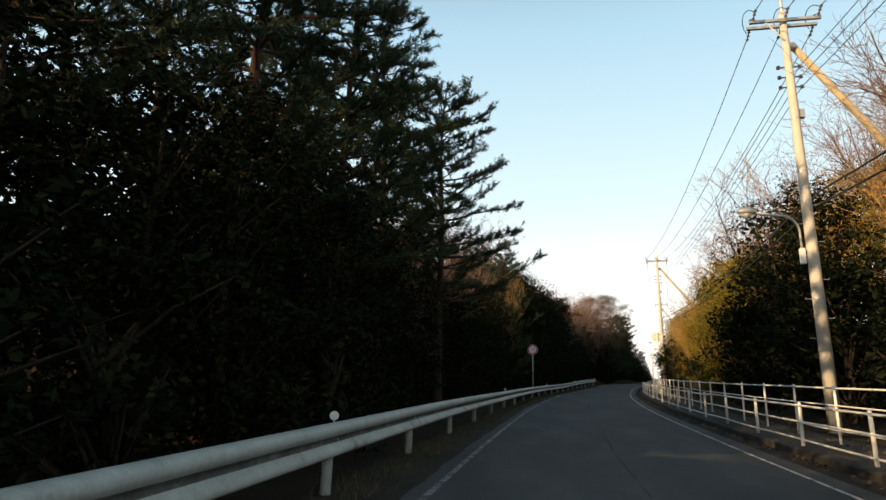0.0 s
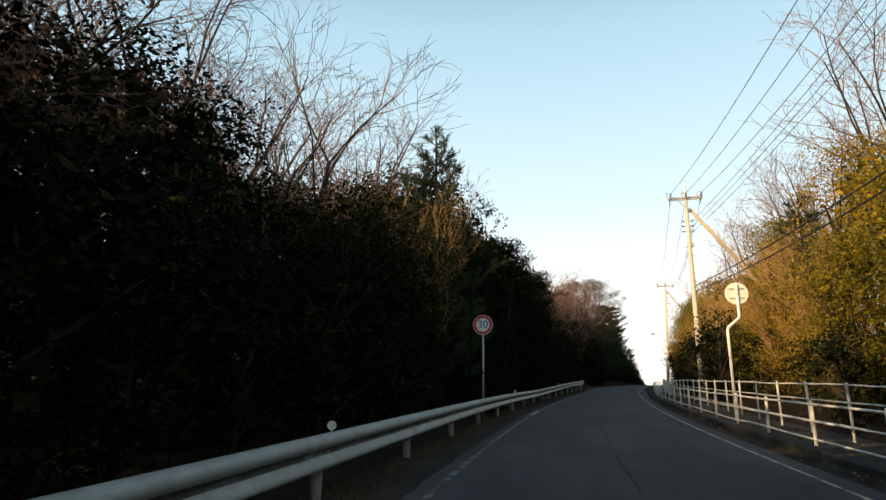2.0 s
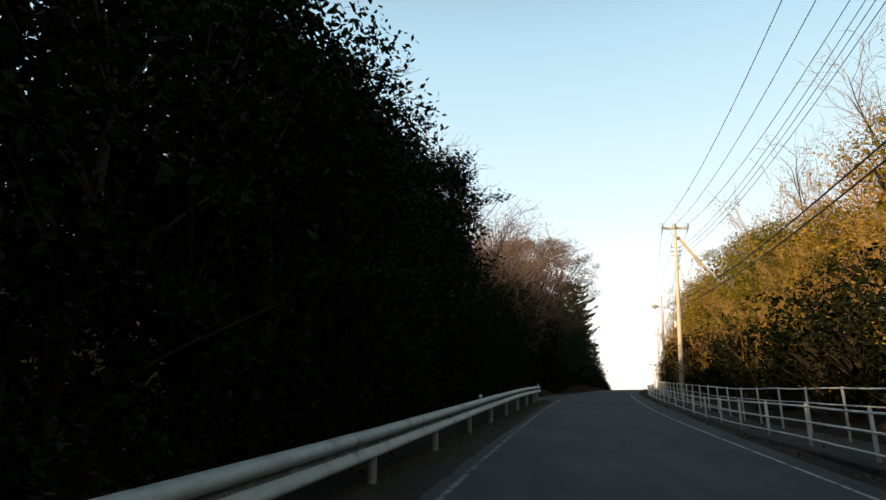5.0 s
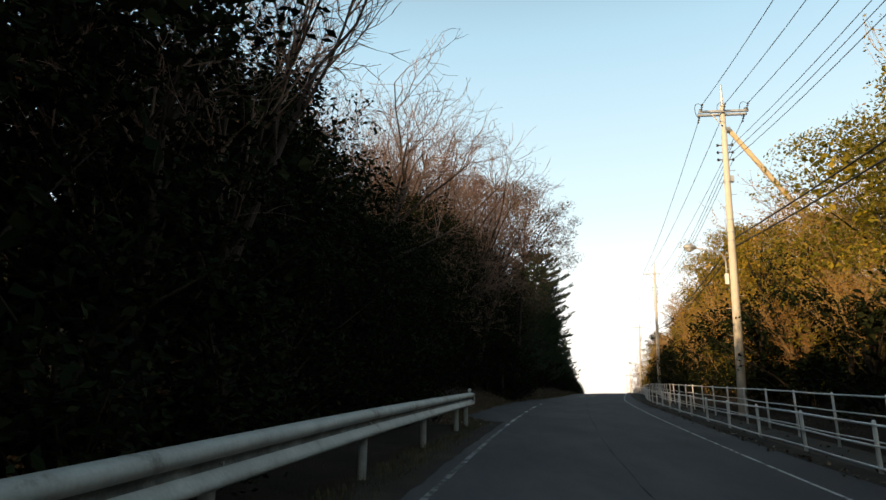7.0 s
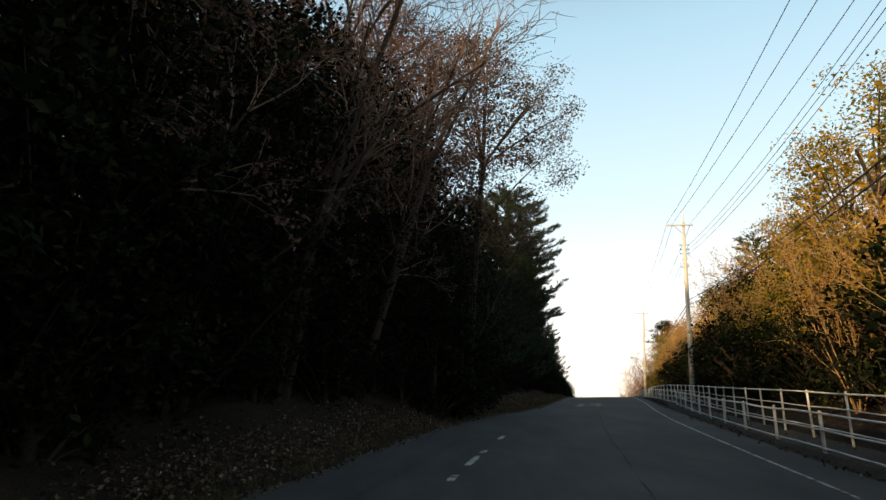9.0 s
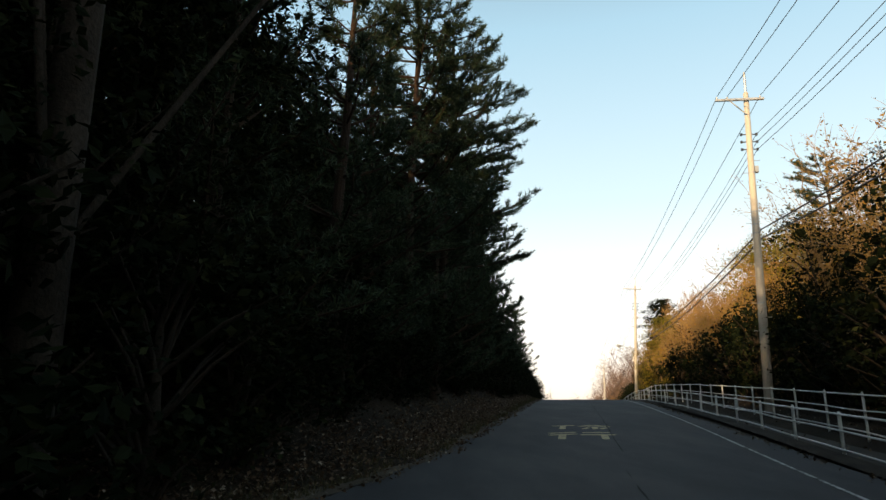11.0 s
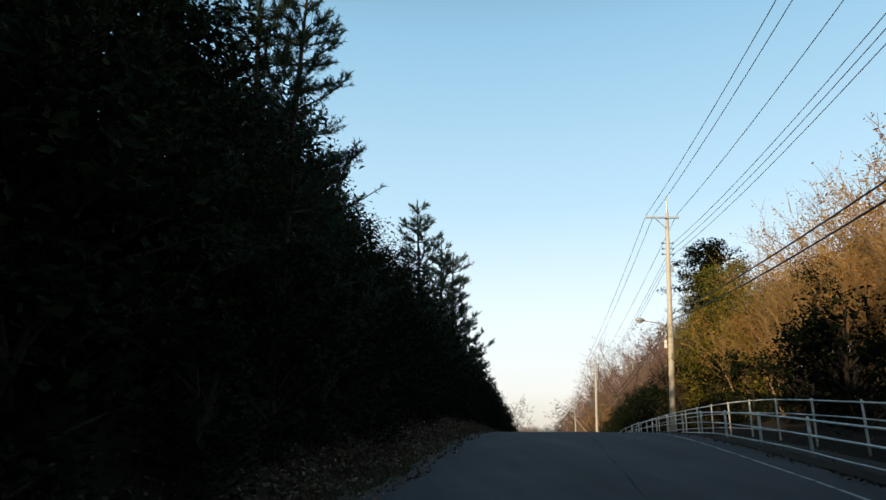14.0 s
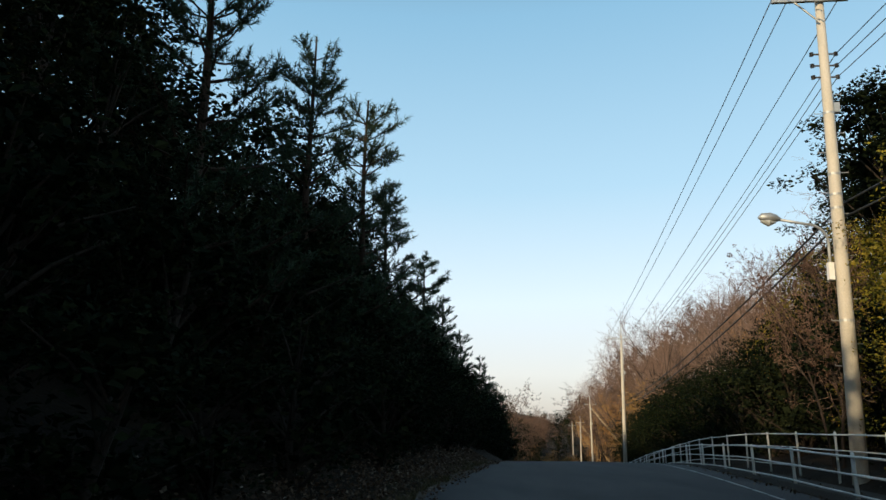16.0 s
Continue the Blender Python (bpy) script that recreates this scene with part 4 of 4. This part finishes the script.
def plant(kinds, s, lat, size=1.0, spin=None, pick=None, wide=1.0):
    o = kinds[pick if pick is not None else int((jig(s + lat, 7) + 1) * 5000) % len(kinds)]
    m = stand(s, lat, float(rise(s, lat)), 3.14 * jig(s + lat, 8) if spin is None else spin, size) @ Matrix.Diagonal((wide, wide, 1, 1))
    if kinds is BACK:
        _deep.append(m)
    else:
        copy_thing(o, m)


def full_height(o):
    return max(max(v.co.z for v in c.data.vertices) for c in o.children)


_tall = {o.name: full_height(o) for group in (PINES, YOUNG, BARE, BROWN, ROUND, DARK, MID, DOME, OLIVE, GOLD) for o in group}


def plant_to(kinds, s, lat, top, pick=None, wide=1.0, spin=None):
    """Plants a tree whose tip stands top metres above the road."""
    pick = int((jig(s + lat, 7) + 1) * 5000) % len(kinds) if pick is None else pick
    size = (top - float(rise(s, lat))) / _tall[kinds[pick].name]
    plant(kinds, s, lat, size, spin, pick, wide)


# forest on the shaded side: (s, lat, height of the tip over the road)
for s, lat, z in ((20.4, -3.7, 10.8), (17.2, -4.6, 11.6), (13.6, -4.9, 11.2), (9.5, -5.2, 12.0), (5.0, -5.6, 12.5), (18.5, -7.8, 13.2), (12.5, -8.6, 14.0), (7.0, -9.2, 14.2)):
    plant_to(PINES, s, lat, z)
plant_to(YOUNG, 41.7, -4.3, 10.3, 0, 0.9)
plant_to(YOUNG, 42.0, -5.0, 8.9, 1, 1.1)
for s, lat, z in ((27.0, -8.6, 10.4), (30.0, -7.6, 10.2), (33.0, -7.4, 10.3), (36.0, -7.2, 10.8), (39.0, -7.6, 11.2), (43.0, -8.0, 11.0), (34.5, -9.6, 11.4), (38.0, -10.0, 11.8), (47.5, -8.2, 10.5), (52, -8.5, 10.5), (66, -8, 11.5), (71, -7.5, 12.0),
                  (79.6, -5.7, 11.4), (84, -7.0, 12.4), (88, -6.5, 13.0), (92, -6.6, 13.6), (95.5, -6.2, 14.2), (99.5, -6.0, 14.6), (103.5, -5.6, 15.2), (107.5, -5.6, 15.4), (76, -9.5, 13.5), (81, -10.5, 13.5), (86, -10, 14.2), (93, -10.5, 14.6), (100, -9.5, 15.4)):
    plant_to(BARE, s, lat, z, wide=1.1)
plant_to(BARE, 47.4, -5.8, 10.2, 0, 0.85)
plant_to(GOLD, 41.6, -4.9, 8.0)
for s, lat, z in ((109.5, -6.2, 13.6), (104.5, -8.4, 14.0), (97.0, -8.0, 12.5), (98.6, -6.2, 12.6), (102.4, -6.4, 13.4)):
    plant_to(BROWN, s, lat, z, wide=0.85)
for s, lat, z in ((127.4, -4.0, 12.4), (131.0, -3.9, 13.2), (135.0, -4.3, 12.6), (138.8, -4.6, 11.6)):
    plant_to(PINES, s, lat, z, wide=1.05)
for s, lat, z in ((118.5, -4.4, 9.6), (122.5, -4.1, 10.6), (124.8, -4.3, 10.2), (129.2, -3.5, 9.0), (133.2, -3.6, 9.4), (137.0, -4.0, 9.8), (141.5, -5.0, 8.6), (144.5, -6.0, 8.6), (146.9, -5.3, 8.5), (149.7, -4.4, 8.8), (151.7, -6.0, 10.8), (153.0, -5.0, 6.6), (159, -6.0, 6.0),
                  (166.1, -5.0, 9.7), (169.4, -4.7, 8.9), (173.4, -4.6, 9.3), (177.0, -4.8, 8.3), (182, -4.7, 7.5), (187, -4.8, 7.1), (194, -4.8, 7.0), (203, -4.9, 7.4), (213, -5.0, 7.8), (224, -5, 8.2)):
    plant_to(YOUNG, s, lat, z, 0 if s in (166.1, 151.7) else None)
# height of the evergreen canopy along the wood, in rows from the edge inwards
WOOD_S = (0, 14.5, 18, 24, 28, 31, 34, 38, 42, 46, 50, 54, 60, 66, 72, 76, 80, 84, 88, 92, 97, 104, 110, 117, 121, 125, 131, 137, 141, 146, 152, 157, 162, 166, 174, 182)
WOOD = {-5.0: (6.2, 6.0, 4.6, 4.6, 5.4, 5.4, 5.0, 5.8, 6.8, 6.6, 6.2, 7.0, 7.6, 8.0, 8.6, 8.8, 6.8, 6.6, 6.5, 5.8, 7.8, 8.0, 8.2, 8.2, 8.2, 7.2, 8.2, 8.2, 7.8, 7.2, 6.6, 6.2, 6.0, 6.4, 6.4, 6.2),
        -7.0: (5.6, 6.0, 5.2, 5.2, 6.2, 7.0, 6.0, 6.8, 7.8, 8.8, 10.6, 11.4, 11.6, 11.6, 11.6, 11.2, 9.2, 9.0, 9.2, 7.6, 7.8, 8.0, 10.2, 10.4, 10.4, 9, 10, 10, 9.4, 9.0, 8.4, 8.4, 8.0, 8.6, 8.8, 7.8),
        -9.5: (6.8, 7.4, 6.4, 6.0, 6.6, 8.2, 6.8, 7.2, 8.0, 9.8, 11.8, 12.6, 12.8, 12.6, 12.6, 12.2, 10.4, 10.2, 10.2, 8.4, 8.4, 8.8, 12, 12.4, 12.4, 12, 11.6, 11.6, 11, 11, 11, 11, 10.6, 10.6, 10, 9),
        -14.0: (8.0, 8.6, 8, 7.2, 7.0, 8.5, 8.0, 8.4, 9.6, 11, 12.4, 13, 13, 13, 13, 13, 12, 11.6, 11.6, 9.0, 9.0, 9.5, 13, 13, 12.8, 12.2, 12, 12, 12, 12.5, 13, 13, 13, 13, 12, 11)}
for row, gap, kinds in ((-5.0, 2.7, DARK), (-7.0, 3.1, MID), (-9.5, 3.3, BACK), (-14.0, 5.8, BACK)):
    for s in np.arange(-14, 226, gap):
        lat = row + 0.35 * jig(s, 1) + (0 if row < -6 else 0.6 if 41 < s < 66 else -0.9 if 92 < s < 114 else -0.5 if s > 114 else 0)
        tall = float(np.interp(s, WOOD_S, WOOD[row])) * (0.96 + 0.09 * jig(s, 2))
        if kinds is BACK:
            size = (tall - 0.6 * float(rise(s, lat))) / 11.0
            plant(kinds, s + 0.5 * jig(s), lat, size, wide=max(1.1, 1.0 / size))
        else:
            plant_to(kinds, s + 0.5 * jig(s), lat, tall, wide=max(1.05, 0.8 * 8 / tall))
for s, lat, z in ((110.5, -4.8, 6.4), (113.2, -4.3, 6.8), (115.8, -4.6, 6.4), (33.4, -4.3, 5.5), (36.0, -4.7, 6.0), (38.6, -5.1, 6.5), (44.0, -4.3, 6.7), (18.8, -4.1, 4.3), (22.4, -4.0, 4.6), (15.4, -4.2, 4.6), (12.0, -4.2, 5.2), (8.4, -4.3, 5.2)):
    plant_to(DARK, s, lat, z)
plant_to(DARK, 45.4, -4.5, 9.3, 0, 0.85)
plant_to(DARK, 42.6, -5.6, 8.2, 1, 0.9)
plant_to(ROUND, 115.2, -3.6, 15.0, wide=0.88)
plant_to(ROUND, 110.6, -5.6, 14.2, wide=0.76)
plant_to(DOME, 50.3, -3.3, 7.7, wide=1.2)
plant_to(DOME, 74.5, -4.6, 10.0, wide=1.1)
for s, lat, z in ((47.8, -3.6, 0.95), (48.9, -3.55, 1.2), (49.5, -3.7, 1.5)):
    plant(BUSH, s, lat, z, pick=1, wide=0.7)
for s, lat, z in ((47.8, -4.6, 6.4), (59.6, -4.2, 7.8), (62.2, -4.0, 7.5)):
    plant_to(DARK, s, lat, z)
# undergrowth on the bank beside the lay-by
for s in np.arange(93, 176, 1.7):
    plant(BUSH, s, -5.9 + 0.3 * jig(s, 5), 0.85 + 0.15 * jig(s, 6))
    plant(BUSH, s + 0.8, -7.0 + 0.3 * jig(s, 7), 1.0 + 0.15 * jig(s, 8))
for s in np.arange(118, 204, 1.9):
    plant(BUSH, s, (-3.75 if s < 139 else -3.1) + 0.2 * jig(s, 3), 0.6 + 0.12 * jig(s, 2), wide=1.15)
for s in np.arange(121, 146, 1.5):
    plant(BUSH, s, -4.15 + 0.2 * jig(s, 6), 0.95 + 0.15 * jig(s, 2), wide=1.1)
for s, lat, z in ((111.6, -4.1, 1.25), (113.4, -3.85, 1.3), (114.6, -3.75, 1.1), (116.6, -3.6, 0.9), (118.4, -3.7, 1.0)):
    plant(BUSH, s, lat, z)
plant_to(DARK, 112.4, -4.3, 5.6)
for s, lat, z in ((18.6, -5.6, 7.6), (21.4, -5.4, 7.2), (24.2, -6.0, 8.0), (22.0, -8.4, 9.6), (26.2, -8.0, 9.4)):
    plant_to(BROWN, s, lat, z)
for s, lat, z in ((25.0, -13.0, 12.0), (29.5, -14.0, 13.5), (28.0, -11.0, 11.5)):
    plant_to(BARE, s, lat, z)
for s, lat, z in ((83.0, -5.6, 8.2), (86.6, -5.0, 7.2), (92.4, -5.2, 7.8), (94.8, -5.0, 8.4), (97.4, -5.4, 8.8), (100.2, -5.4, 9.2), (103.4, -5.6, 9.6), (106.2, -5.6, 10.4), (109.4, -5.4, 10.4), (113.2, -5.2, 10.2), (117.4, -4.9, 9.0)):
    plant_to(DARK, s, lat, z, wide=0.95)
for s in np.arange(117, 176, 1.9):
    plant(BUSH, s, -4.9 + 0.25 * jig(s, 4), 0.75 + 0.12 * jig(s, 5))
for s in np.arange(-12, 204, 2.6):
    plant(BUSH, s, (-4.3 if s < 90 else -5.2 if s < 114 else -4.3) + 0.25 * jig(s), 1.0 + 0.14 * jig(s, 2))
# sunlit side
for s, lat, z in ((12, 8.6, 1.05), (22, 8.3, 1.0), (27.5, 8.7, 1.05), (59, 8.6, 0.95), (121, 8.9, 1.05), (128, 8.4, 1.0), (136, 8.6, 1.0), (141.5, 8.2, 0.72), (160.0, 8.2, 0.72), (183, 9.4, 0.8)):
    plant(DARK, s, lat, 0.8 * z)
for s, lat, z in ((32.5, 8.4, 1.0), (36, 8.0, 0.9), (40, 8.4, 1.0), (52, 9.2, 1.0), (67, 8.6, 1.1), (74, 8.4, 1.0), (80, 8.4, 1.1), (86, 9.0, 1.2), (91, 8.8, 1.25), (98, 8.6, 1.05), (103, 8.4, 1.0), (108, 8.6, 1.15), (113, 8.5, 1.1),
                  (117, 8.4, 1.05), (166, 8.2, 0.8), (170.5, 8.0, 0.95), (176, 8.4, 0.75)):
    plant(OLIVE, s, lat, z)
for s, lat, z in ((18, 9.8, 1.15), (28, 10.6, 1.2), (44, 8.4, 1.0), (48, 8.8, 1.0), (55, 8.2, 0.95), (62, 8.4, 1.05), (70, 9.6, 1.2), (77, 9.4, 1.15), (83, 10.4, 1.25), (95, 9.8, 1.2), (101, 10.2, 1.2), (111, 10.2, 1.2), (120, 10.4, 1.1),
                  (125, 9.2, 0.95), (163, 9.4, 0.8), (168, 10.6, 0.9), (38, 11.4, 1.2), (58, 11.0, 1.2), (90, 12.0, 1.2)):
    plant(GOLD, s, lat, z)
for s, lat, z in ((16, 11.0, 1.15), (24, 13.0, 1.05), (30, 13.2, 1.1), (38, 12.6, 1.1), (45, 14.5, 1.45), (53, 12.0, 1.2), (61, 11.5, 1.2), (69, 14.5, 1.3), (80, 13.5, 1.2), (88, 14.5, 1.2), (161, 13.5, 0.65), (10, 12.5, 1.2), (20, 13.0, 1.25), (27, 14.0, 1.3), (34, 13.0, 1.3), (42, 12.5, 1.3), (49, 13.5, 1.25), (57, 13.5, 1.2), (65, 12.5, 1.15), (73, 13.0, 1.15), (106, 12.5, 0.95), (147, 12.5, 0.55), (158, 12.0, 0.6), (164, 11.5, 0.7),
                  (178, 11.0, 0.8), (184, 12.5, 0.9), (192, 12.0, 0.9), (200, 13.0, 1.0), (208, 12.5, 1.1), (216, 14, 1.2), (226, 13, 1.2), (236, 15, 1.3), (246, 13, 1.3), (258, 15, 1.3)):
    plant(BARE, s, lat, z)
for s, lat, z in ((129, 9.8, 9.2), (132, 10.8, 10.0), (136, 10.0, 9.0), (139, 10.6, 8.6), (142.5, 9.4, 7.6), (145, 10.2, 8.0), (148, 9.4, 7.6), (151.5, 9.8, 7.9), (154.5, 9.5, 7.8), (157.5, 9.4, 7.7), (161.5, 9.4, 7.6), (165.0, 9.6, 8.0)):
    plant_to(GOLD, s, lat, z, wide=1.15)
for s in np.arange(146.5, 169, 1.7):
    plant_to(GOLD, s, 8.4 + 0.25 * jig(s, 4), 6.0 + 0.5 * jig(s, 3), wide=1.1)
for s, lat, z in ((146.4, 10.4, 8.6), (149.6, 10.2, 8.7), (143.2, 10.4, 8.4)):
    plant_to(OLIVE, s, lat, z)
for k, s in enumerate((35.0, 42.5, 47.0, 61.0, 66.0, 71.0, 76.5, 82.0, 88.5, 93.5, 100.0, 106.0, 111.0)):
    plant_to(GOLD, s, 7.7 + 0.3 * jig(s), 5.4 + 1.2 * jig(s, 2), wide=1.1)
plant(YOUNG, 47.5, 8.6, 0.8, pick=0)
plant(YOUNG, 110, 9.6, 0.92, pick=0)
plant(YOUNG, 119, 9.4, 1.0, pick=1)
plant_to(DOME, 175.8, 8.9, 10.2, wide=1.15)
plant_to(DOME, 178.6, 9.6, 9.2, wide=1.2)
plant(BUSH, 54.4, 6.45, 1.4, pick=1, wide=0.9)
plant(BUSH, 38.0, 6.4, 0.8, pick=1)
for s, lat, z in ((21.5, 7.5, 7.4), (26.5, 7.7, 8.2), (31.0, 8.0, 6.6)):
    plant_to(DARK, s, lat, z)
for s, z in ((64, 0.62), (72, 0.7), (79, 0.55), (84, 0.74), (95, 0.8), (105, 0.7), (112, 0.66)):
    plant(DARK, s, 8.0 + 0.2 * jig(s), 0.8 * z)
plant(DARK, 181.5, 9.4, 0.85, pick=1)
plant(OLIVE, 184.0, 9.6, 0.9)
for s, z in ((35.6, 4.6), (39.2, 5.2), (42.4, 4.4), (45.8, 5.0), (49.4, 5.2)):
    plant_to(OLIVE, s, 7.6 + 0.2 * jig(s), z, wide=1.1)
plant_to(OLIVE, POLES[5][0] - 1.5, 7.0, 5.6)
plant_to(BROWN, POLES[5][0] + 3.5, 6.6, 6.6, wide=0.7)
plant(BARE, 187.0, 10.2, 0.8)
for s in np.arange(100, 178, 6.0):
    plant(BACK, s, 14.5 + 0.6 * jig(s), 0.62 + 0.06 * jig(s, 2), wide=1.5)
plant(PINES, 146, 13.5, 0.8, pick=0)
for s in np.arange(4, 232, 3.0):
    low = 1 - 0.22 * float(step(s, 143, 149) * (1 - step(s, 166, 172))) - 0.5 * float(step(s, 32, 35) * (1 - step(s, 50, 53)))
    plant(BUSH, s, 7.4 + 0.3 * jig(s), (1.28 + 0.2 * jig(s, 2)) * low)
for s in np.arange(8, 128, 4.6):
    plant(OLIVE if jig(s, 5) < 0.2 else GOLD, s, 11.6 + 0.6 * jig(s), 1.02 + 0.1 * jig(s, 2))
for s in np.arange(128, 200, 4.6):
    plant(OLIVE if jig(s, 5) < -0.2 else GOLD, s, 11.4 + 0.6 * jig(s), 0.78 + 0.1 * jig(s, 2))
for s in (*np.arange(100, 144, 3.1), *np.arange(172, 204, 3.1)):
    plant(BUSH, s, 9.3 + 0.4 * jig(s, 3), 1.2 + 0.15 * jig(s, 2))
# far end of the road
for s in np.arange(178.5, 236, 2.6):
    plant_to(DARK, s, 8.5 + 0.4 * jig(s), (4.7 + 0.05 * (s - 180)) * (1 + 0.12 * jig(s, 2)), wide=1.5)
for s in np.arange(232, 400, 11.0):
    plant(BROWN if jig(s) < 0 else DARK, s, -6.5 + jig(s, 1), 1.0)
    plant(BARE, s + 3, -10 + jig(s, 2), 1.0)
    plant(GOLD, s, 9.5 + jig(s, 3), 1.5)
    plant(BARE, s + 4, 13 + jig(s, 4), 1.7)
for k in range(9):
    plant(BROWN if k % 2 else BACK, 425 + 4 * (k % 3), -9 + 2.4 * k, 1.1 + 0.07 * k)
# low trees that close the road's far end
for k in range(12):
    q = 308 + 5 * (k % 3)
    plant(GOLD if k % 3 else DARK, q, -9 + 1.6 * k, 0.85 + 0.2 * jig(q + k, 3), wide=1.2)
# wooded slope beyond the crest
for i, s in enumerate(np.arange(238, 336, 11.0)):
    for k, lat in enumerate((9.5, 15.0, 20.5, 26.5, 33.0, 40.0)):
        q = s + 7 * k % 5
        plant(BARE if jig(q, k) < 0.1 else BROWN, q + 2 * jig(q, k + 1), lat + 1.5 * jig(q, k + 2), 1.15 + 0.18 * jig(q, k + 3), wide=1.35)
# trees too deep in the wood to be told apart: one woodland
for kid in BACK[0].children:
    co = np.empty(len(kid.data.vertices) * 3)
    kid.data.vertices.foreach_get("co", co)
    co = np.c_[co.reshape(-1, 3), np.ones(len(co) // 3)]
    g = Geo()
    faces = {n: np.array([f.vertices[:] for f in kid.data.polygons if len(f.vertices) == n]) for n in (3, 4)}
    for m in _deep:
        v = co @ np.array(m).T[:, :3]
        g.v.append(v)
        for f in faces.values():
            if len(f):
                g.f.append(f + g.n)
        g.n += len(v)
    crown = kid.name.startswith("crown")
    tagged(part("woodland" if crown else "woodland_trunks", g, shade_dark_leaf if crown else bark), "dark evergreen trees deep in the wood" if crown else "dark trunks and boughs deep in the wood", "woodland", kind="stuff")
# the patterns that the trees were copied from
for o in (*PINES, *YOUNG, *BARE, *BROWN, *ROUND, *DARK, *BACK, *MID, *DOME, *OLIVE, *GOLD, *BUSH):
    for c in list(o.children):
        bpy.data.objects.remove(c)
    bpy.data.objects.remove(o)

# weeds along the verge
def blades(rng, base, size):
    n = len(base)
    a = rng.uniform(0, 6.28, n)
    w = np.stack([np.cos(a), np.sin(a), np.zeros(n)], 1) * 0.006
    L = size * rng.uniform(0.4, 1.3, (n, 1))
    lean = rng.normal(0, 0.45, (n, 3))
    lean[:, 2] = 1
    v = np.stack([base - w, base + w, base + lean * L], 1).reshape(-1, 3)
    return v, np.arange(3 * n).reshape(-1, 3)


_n = 26000
_c = np.repeat(_rng.uniform(-8, 178, 900), _n // 900 + 1)[:_n]
_s = _c + _rng.normal(0, 0.25, _n)
_l = np.where(_s < 91, -2.25, verge(_s) - 0.15) + 0.22 * np.sin(_c * 37.0) + _rng.normal(0, 0.12, _n)
_l = np.minimum(_l, np.where(_s < 91, -1.72, verge(_s) - 0.05))
tagged(part("verge_grass", Geo().add(*blades(_rng, place(_s, _l, np.maximum(rise(_s, _l), -0.01)), 0.13)), weed_leaf), "thin dry grass and weeds along the road verge", "grass", kind="stuff")

# fallen leaves
_n = 52000
_s = _rng.uniform(90, 182, _n)
_patch = 0.35 + 0.25 * np.sin(_s * 0.9) + 0.2 * np.sin(_s * 2.7 + 1)
_l = verge(_s) - 0.05 - np.abs(_rng.normal(0, 0.52, _n)) - _patch * _rng.uniform(0, 1, _n)
_l = np.where(_rng.uniform(0, 1, _n) < 0.06, verge(_s) + 0.3 * _rng.uniform(0, 1, _n), _l)
_c = place(_s, _l, np.maximum(rise(_s, _l), -0.02) + 0.015 + _rng.uniform(0, 0.04, _n))
tagged(part("leaf_litter", Geo().add(*leaves(_rng, _c, 0.062, 0.65, 0.65)), litter_leaf), "dry brown fallen leaves on the bank", "fallen leaves", kind="stuff")
_n = 6000
_s = _rng.uniform(0, 178, _n)
_l = np.where(_rng.uniform(0, 1, _n) < 0.35, 3.8 - np.abs(_rng.normal(0, 0.12, _n)), _rng.uniform(4.1, 6.9, _n))
_c = place(_s, _l, np.where(_l < 3.9, 0.0, np.maximum(rise(_s, _l), foot(_s))) + 0.02)
tagged(part("leaf_litter", Geo().add(*leaves(_rng, _c, 0.08, 0.8, 0.6)), litter_leaf), "dry brown fallen leaves along the footpath", "fallen leaves", kind="stuff")
